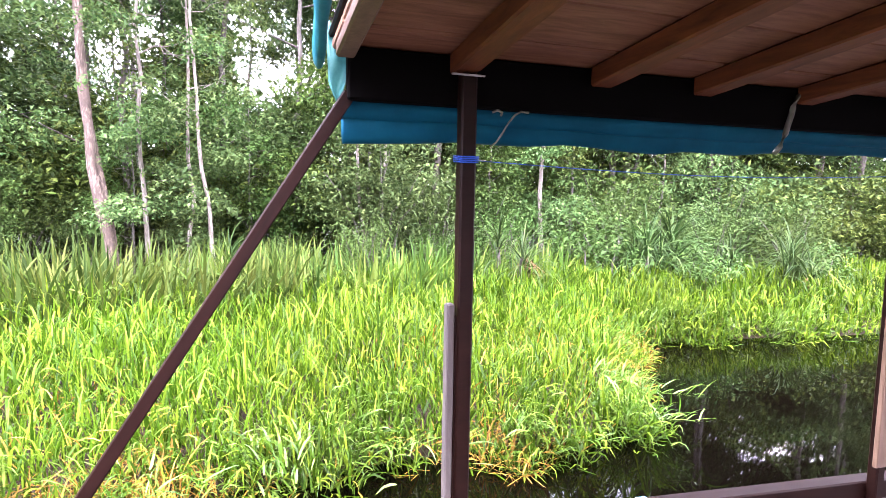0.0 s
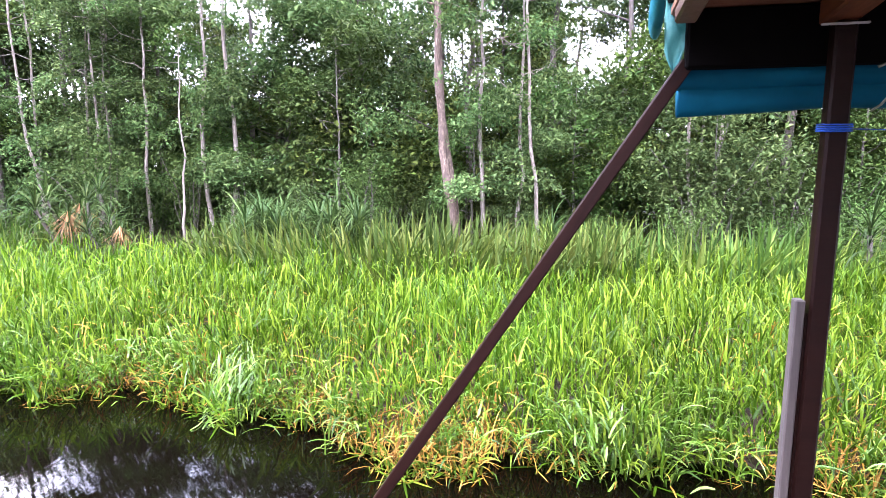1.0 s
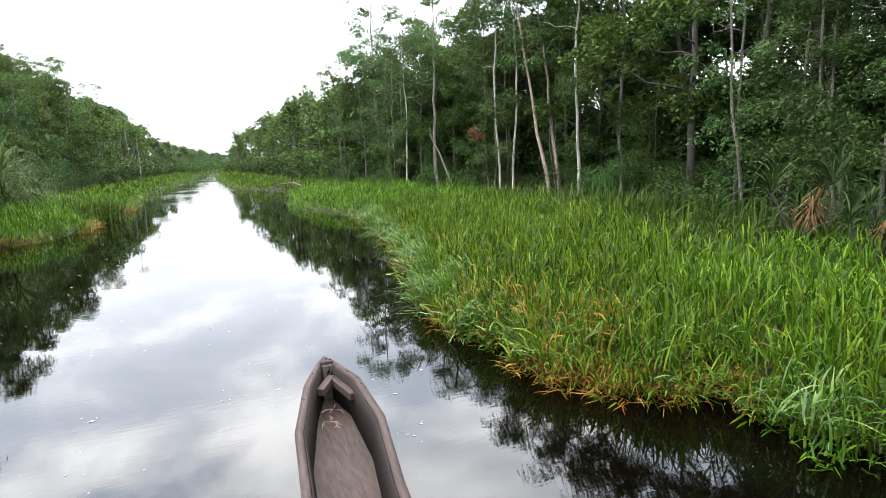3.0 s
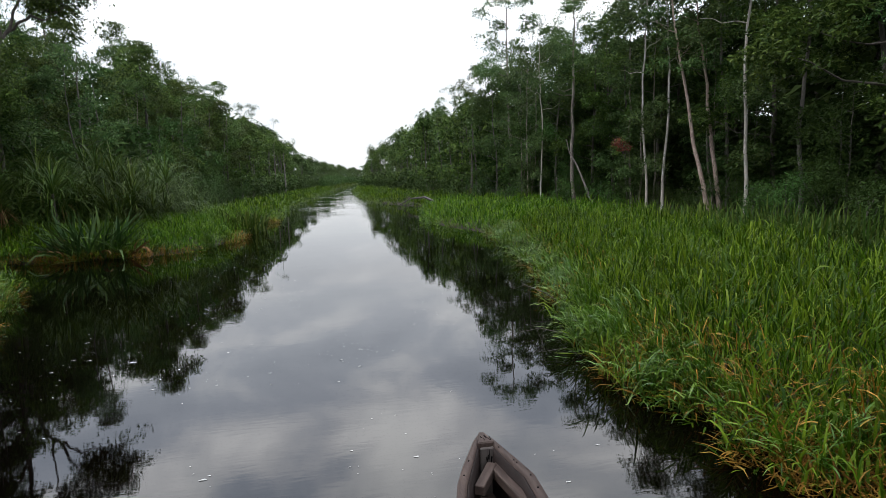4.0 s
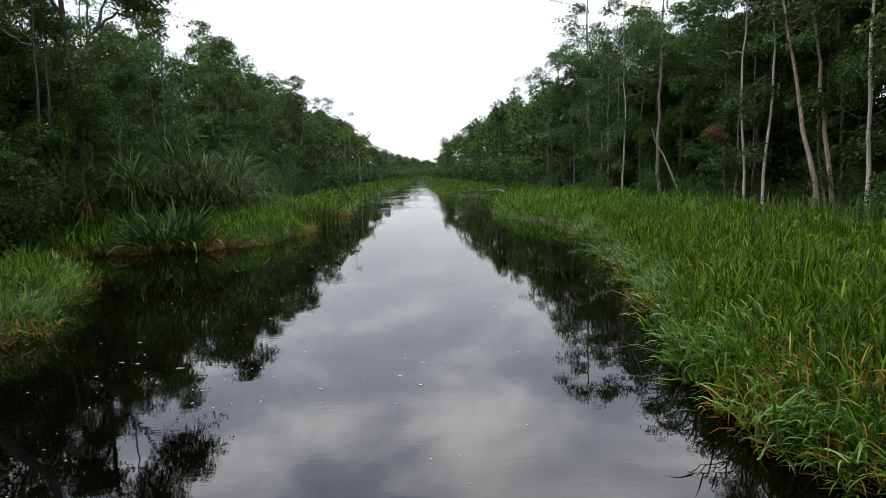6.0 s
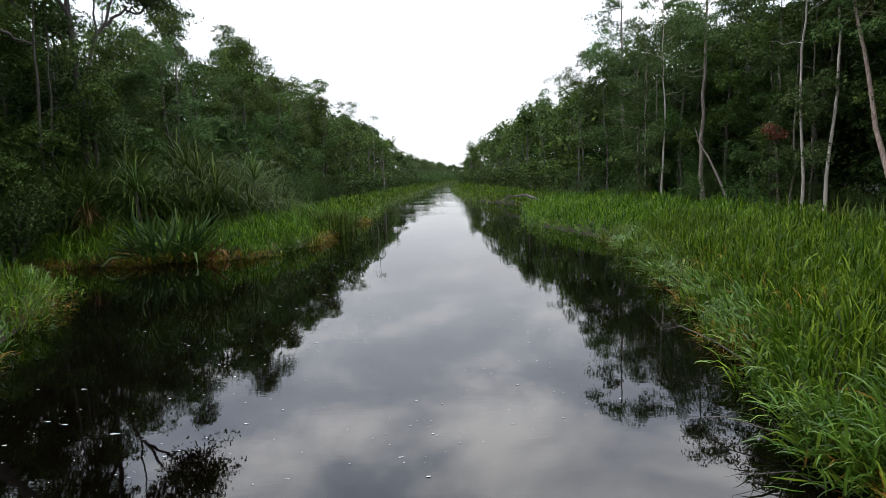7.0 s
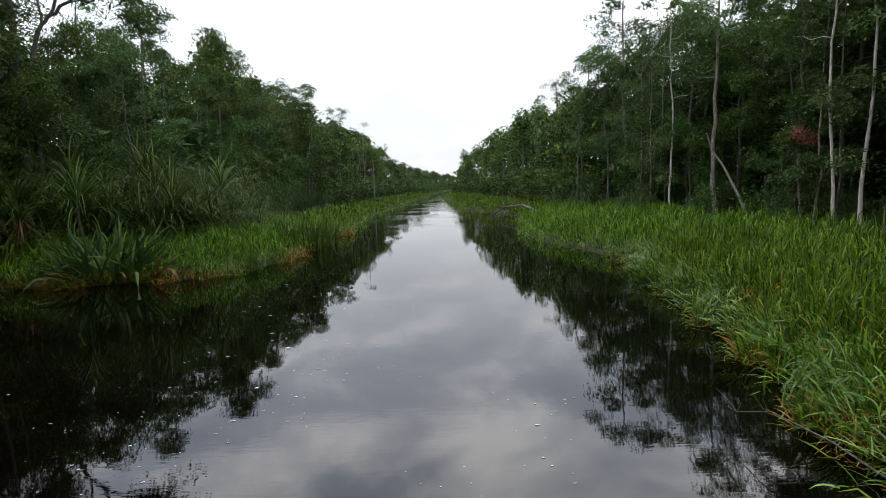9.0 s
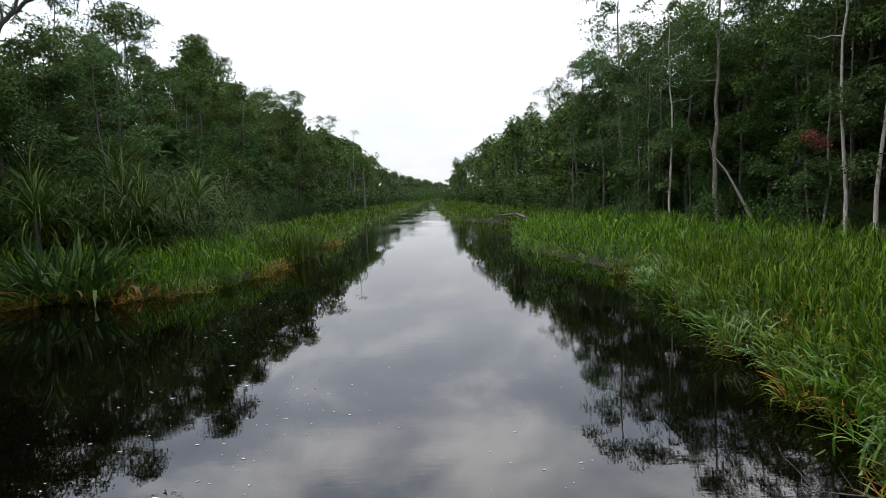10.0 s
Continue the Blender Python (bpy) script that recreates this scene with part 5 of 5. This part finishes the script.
# hull, long prow and stem
STATIONS = [(4.6, 0.90, 0.55), (2.0, 0.90, 0.55), (0.0, 0.90, 0.55), (-1.9, 0.87, 0.55), (-2.15, 0.60, 0.45), (-2.5, 0.30, 0.28), (-3.2, 0.17, 0.19), (-4.2, 0.17, 0.285), (-5.0, 0.17, 0.375), (-5.95, 0.19, 0.475), (-6.46, 0.205, 0.542), (-6.90, 0.148, 0.598), (-7.00, 0.114, 0.604), (-7.18, 0.041, 0.619), (-7.235, 0.012, 0.626)]
GUNZ = [1.22, 1.22, 1.20, 1.18, 1.14, 1.08, 1.06, 1.06, 1.06, 1.075, 1.105, 1.133, 1.140, 1.155, 1.155]
for sgn, nm in ((1, "hull_side"), (-1, "hull_side")):
    vs, q = [], []
    for (x, w, c), g in zip(STATIONS, GUNZ):
        t = min(0.036, w * 0.5)
        vs += [(x, c + sgn * w, g), (x, c + sgn * (w - t), g), (x, c + sgn * max(0.004, w * 0.9 - t), g - 0.30), (x, c + sgn * w * 0.45, 0.58), (x, c + sgn * w * 0.6, 0.56), (x, c + sgn * w * 0.93, g - 0.32)]
    for i in range(len(STATIONS) - 1):
        for j in range(6):
            a, b = i * 6 + j, i * 6 + (j + 1) % 6
            q.append((a, b, b + 6, a + 6) if sgn > 0 else (b, a, a + 6, b + 6))
    child(nm, mesh_from(nm, vs, q, HULL), boat, "weathered brown plank side")
vs = []
for (x, w, c), g in zip(STATIONS, GUNZ):
    vs += [(x, c - w * 0.93, g - 0.20), (x, c + w * 0.93, g - 0.20)]
q = [(2 * i, 2 * i + 1, 2 * i + 3, 2 * i + 2) for i in range(len(STATIONS) - 1)]
child("deck", mesh_from("deck", vs, q, HULL), boat, "worn dark deck boards")
# Added skin that darkens the bow's inside: shade and wet in its colour.
for sgn in (1, -1):
    vs, q = [], []
    for (x, w, c), g in list(zip(STATIONS, GUNZ))[8:14]:
        a = w - min(0.036, w * 0.5) - 0.002
        vs += [(x, c + sgn * a, g - 0.007), (x, c + sgn * max(a - 0.007, 0.002), g - 0.007), (x, c + sgn * max(a * 0.86 - 0.009, 0.002), g - 0.21), (x, c + sgn * max(a * 0.86 - 0.002, 0.004), g - 0.21)]
    for i in range(5):
        for j in range(4):
            a, b = i * 4 + j, i * 4 + (j + 1) % 4
            q.append((a, b, b + 4, a + 4) if sgn > 0 else (b, a, a + 4, b + 4))
    child("inner_lining", mesh_from("inner_lining", vs, q, HULL_DAMP_SHADE), boat, "inner side of the bow, darkened for shade and damp")
bm = bmesh.new()
box(bm, (-7.245, 0.586, 0.70), (-7.134, 0.655, 1.166), 0.005)
for v in bm.verts:
    if v.co.x < -7.20:
        v.co.y = 0.626 + (v.co.y - 0.620) * 0.35
        v.co.z -= 0.006 if v.co.z > 1 else 0
stem = part("stem_post", bm, HULL, boat, "cracked weathered stem post")
bm = bmesh.new()
box(bm, (-7.133, 0.592, 0.85), (-7.118, 0.650, 1.147), 0.004)
knee = part("stem_knee", bm, GREY_WOOD, boat, "split grey timber behind the stem")
g = np.random.default_rng(91)
# splits in the stem and the knee, nail holes along the caps
for k in range(9):
    x, y, ln = -7.225 + 0.075 * g.random(), 0.622 + g.normal(0, 0.013), g.uniform(0.012, 0.034)
    bm = bmesh.new()
    box(bm, (-ln / 2, -0.0012, -0.004), (ln / 2, 0.0012, 0.0006), 0.0002)
    crack = part("crack", bm, BEAM_BLACK, stem)
    crack.matrix_basis = pose(x, y, 1.1665 - (0.0055 if x < -7.19 else 0.0), 0, 0, g.normal(0, 25))
for k in range(7):
    bm = bmesh.new()
    z, ln = g.uniform(1.02, 1.11), g.uniform(0.02, 0.06)
    box(bm, (-0.002, -0.0016, -ln / 2), (0.0012, 0.0016, ln / 2), 0.0004)
    crack = part("crack", bm, BEAM_BLACK, knee)
    crack.matrix_basis = pose(-7.1183, 0.600 + 0.042 * g.random(), z + 0.02, g.normal(0, 5), 0, 0)
for x, sgn in ((-7.11, 1), (-7.04, -1), (-7.01, 1), (-6.99, 1), (-6.95, -1), (-6.90, 1), (-6.82, 1), (-6.76, -1)):
    w, cy, cz = (float(np.interp(-x, [-p[0] for p in STATIONS], v)) for v in ([p[1] for p in STATIONS], [p[2] for p in STATIONS], GUNZ))
    bm = bmesh.new()
    bmesh.ops.create_cone(bm, cap_ends=True, segments=8, radius1=0.0036, radius2=0.003, depth=0.005)
    nail = part("nail_hole", bm, BEAM_BLACK, boat)
    nail.location = (x, cy + sgn * (w - 0.016), cz + 0.001)
for turn, ln in ((13, 0.26), (-32, 0.17)):
    bm = bmesh.new()
    box(bm, (0.0, -0.020, -0.02), (ln, 0.020, 0.02), 0.003)
    hook = part("breasthook_arm", bm, HULL, boat)
    hook.matrix_basis = pose(-7.095, 0.634, 1.075 + 0.003 * (turn < 0), 0, 4, turn)
for k in range(14):
    x = g.uniform(-7.0, -6.7)
    y = 0.60 + (x + 7.0) * -0.14 + g.normal(0, 0.03)
    d = g.normal(0, 0.025, 2)
    child("dead_leaf", tube_mesh("dead_leaf", [(x, y, 0.972), (x + d[0], y + d[1], 0.980), (x + 2 * d[0], y + 1.6 * d[1], 0.973)], [0.002, 0.004, 0.001], TRIM, 5), boat, "curled dry leaf lying in the bow")

# ================= fallen branches and foam =================
rng = np.random.default_rng(77)


def dead_branch(label, points, r, seed, twigs=6):
    g = np.random.default_rng(seed)
    p = np.asarray(points, float)
    b = new("dead_branch")
    child("stick", tube_mesh("stick", p, np.linspace(r, r * 0.3, len(p)), BARK_DARK, 6), b)
    for i in range(twigs):
        k = g.integers(1, len(p))
        d = g.normal(0, 1, 3)
        d[2] = abs(d[2]) * 0.6
        d *= g.uniform(0.15, 0.4) / np.linalg.norm(d)
        child("twig", tube_mesh("twig", [p[k], p[k] + d * 0.5 + g.normal(0, 0.02, 3), p[k] + d], [r * 0.35, r * 0.25, r * 0.1], BARK_DARK, 5), b)
    return tagged(b, label, "branch")


dead_branch("dark dead branch lying in the shallow water", [(-13.4, 3.2, 0.0), (-13.6, 2.95, 0.12), (-13.9, 2.7, 0.14), (-14.2, 2.5, 0.02)], 0.008, 1)
dead_branch("dark dead twig standing in the water", [(-13.0, 3.0, -0.05), (-13.1, 2.75, 0.1), (-13.15, 2.5, 0.06)], 0.006, 2, 4)
dead_branch("dead branch sticking from the bank", [(-15.2, 3.6, 0.1), (-15.6, 3.4, 0.25), (-16.0, 3.2, 0.32), (-16.3, 3.1, 0.2)], 0.009, 3)
dead_branch("grey fallen trunk leaning from the forest edge", [(-31.6, 11.8, 0.4), (-33.0, 12.0, 1.5), (-34.2, 12.1, 2.5), (-35.4, 12.2, 3.2), (-36, 12.3, 3.9)], 0.07, 4, 3)
dead_branch("dark drift logs caught at the bank", [(-45.0, 6.9, 0.35), (-47.0, 6.2, 0.75), (-49.0, 5.4, 0.6), (-50.6, 4.8, 0.1)], 0.10, 5, 14)
dead_branch("grey dead snag leaning over the bank", [(-73.0, -5.5, 0.0), (-75.0, -5.6, 2.0), (-76.0, -5.7, 4.0), (-77.0, -5.8, 5.5)], 0.10, 6, 5)

pts = []
for i in range(60):
    x, y = rng.uniform(-26, -6), rng.choice([-3.4, -1.2, -0.6, 0.3, 1.2]) + rng.normal(0, 0.5)
    for k in range(rng.integers(3, 11)):
        pts.append((x + rng.normal(0, 0.35), y + rng.normal(0, 0.12), rng.gamma(2.0, 0.0020)))
for i in range(160):
    pts.append((rng.uniform(-28, -9), rng.uniform(-5, 2.2), rng.uniform(0.002, 0.007)))
for i in range(300):
    pts.append((rng.uniform(-25, -13), -2.6 + rng.normal(0, 0.8), rng.gamma(2.0, 0.0020)))
for i in range(60):
    pts.append((-14.2 + rng.normal(0, 0.5), 0.3 + rng.normal(0, 0.25), rng.gamma(2.0, 0.0016)))
for i in range(70):
    pts.append((-18.6 + rng.normal(0, 0.9), -0.8 + rng.normal(0, 0.22), rng.gamma(2.0, 0.0018)))
vs, q = [], []
for x, y, r in pts:
    if inland(np.array([x]), np.array([y]))[0] > -0.3:
        continue
    a0 = rng.uniform(0, 6.28)
    st = rng.uniform(1, 3.5)
    b = len(vs)
    for k in range(8):
        a = a0 + k * math.pi / 4
        rr = r * rng.uniform(0.35, 1.3)
        vs.append((x + rr * math.cos(a), y + rr * st * math.sin(a), 0.004))
    q += [(b, b + 1, b + 2, b + 3), (b, b + 3, b + 4, b + 7), (b + 4, b + 5, b + 6, b + 7)]
tagged(new("foam_flecks", mesh_from("foam_flecks", vs, q, FOAM)), "small white foam flecks drifting on the water", "foam", kind="stuff")
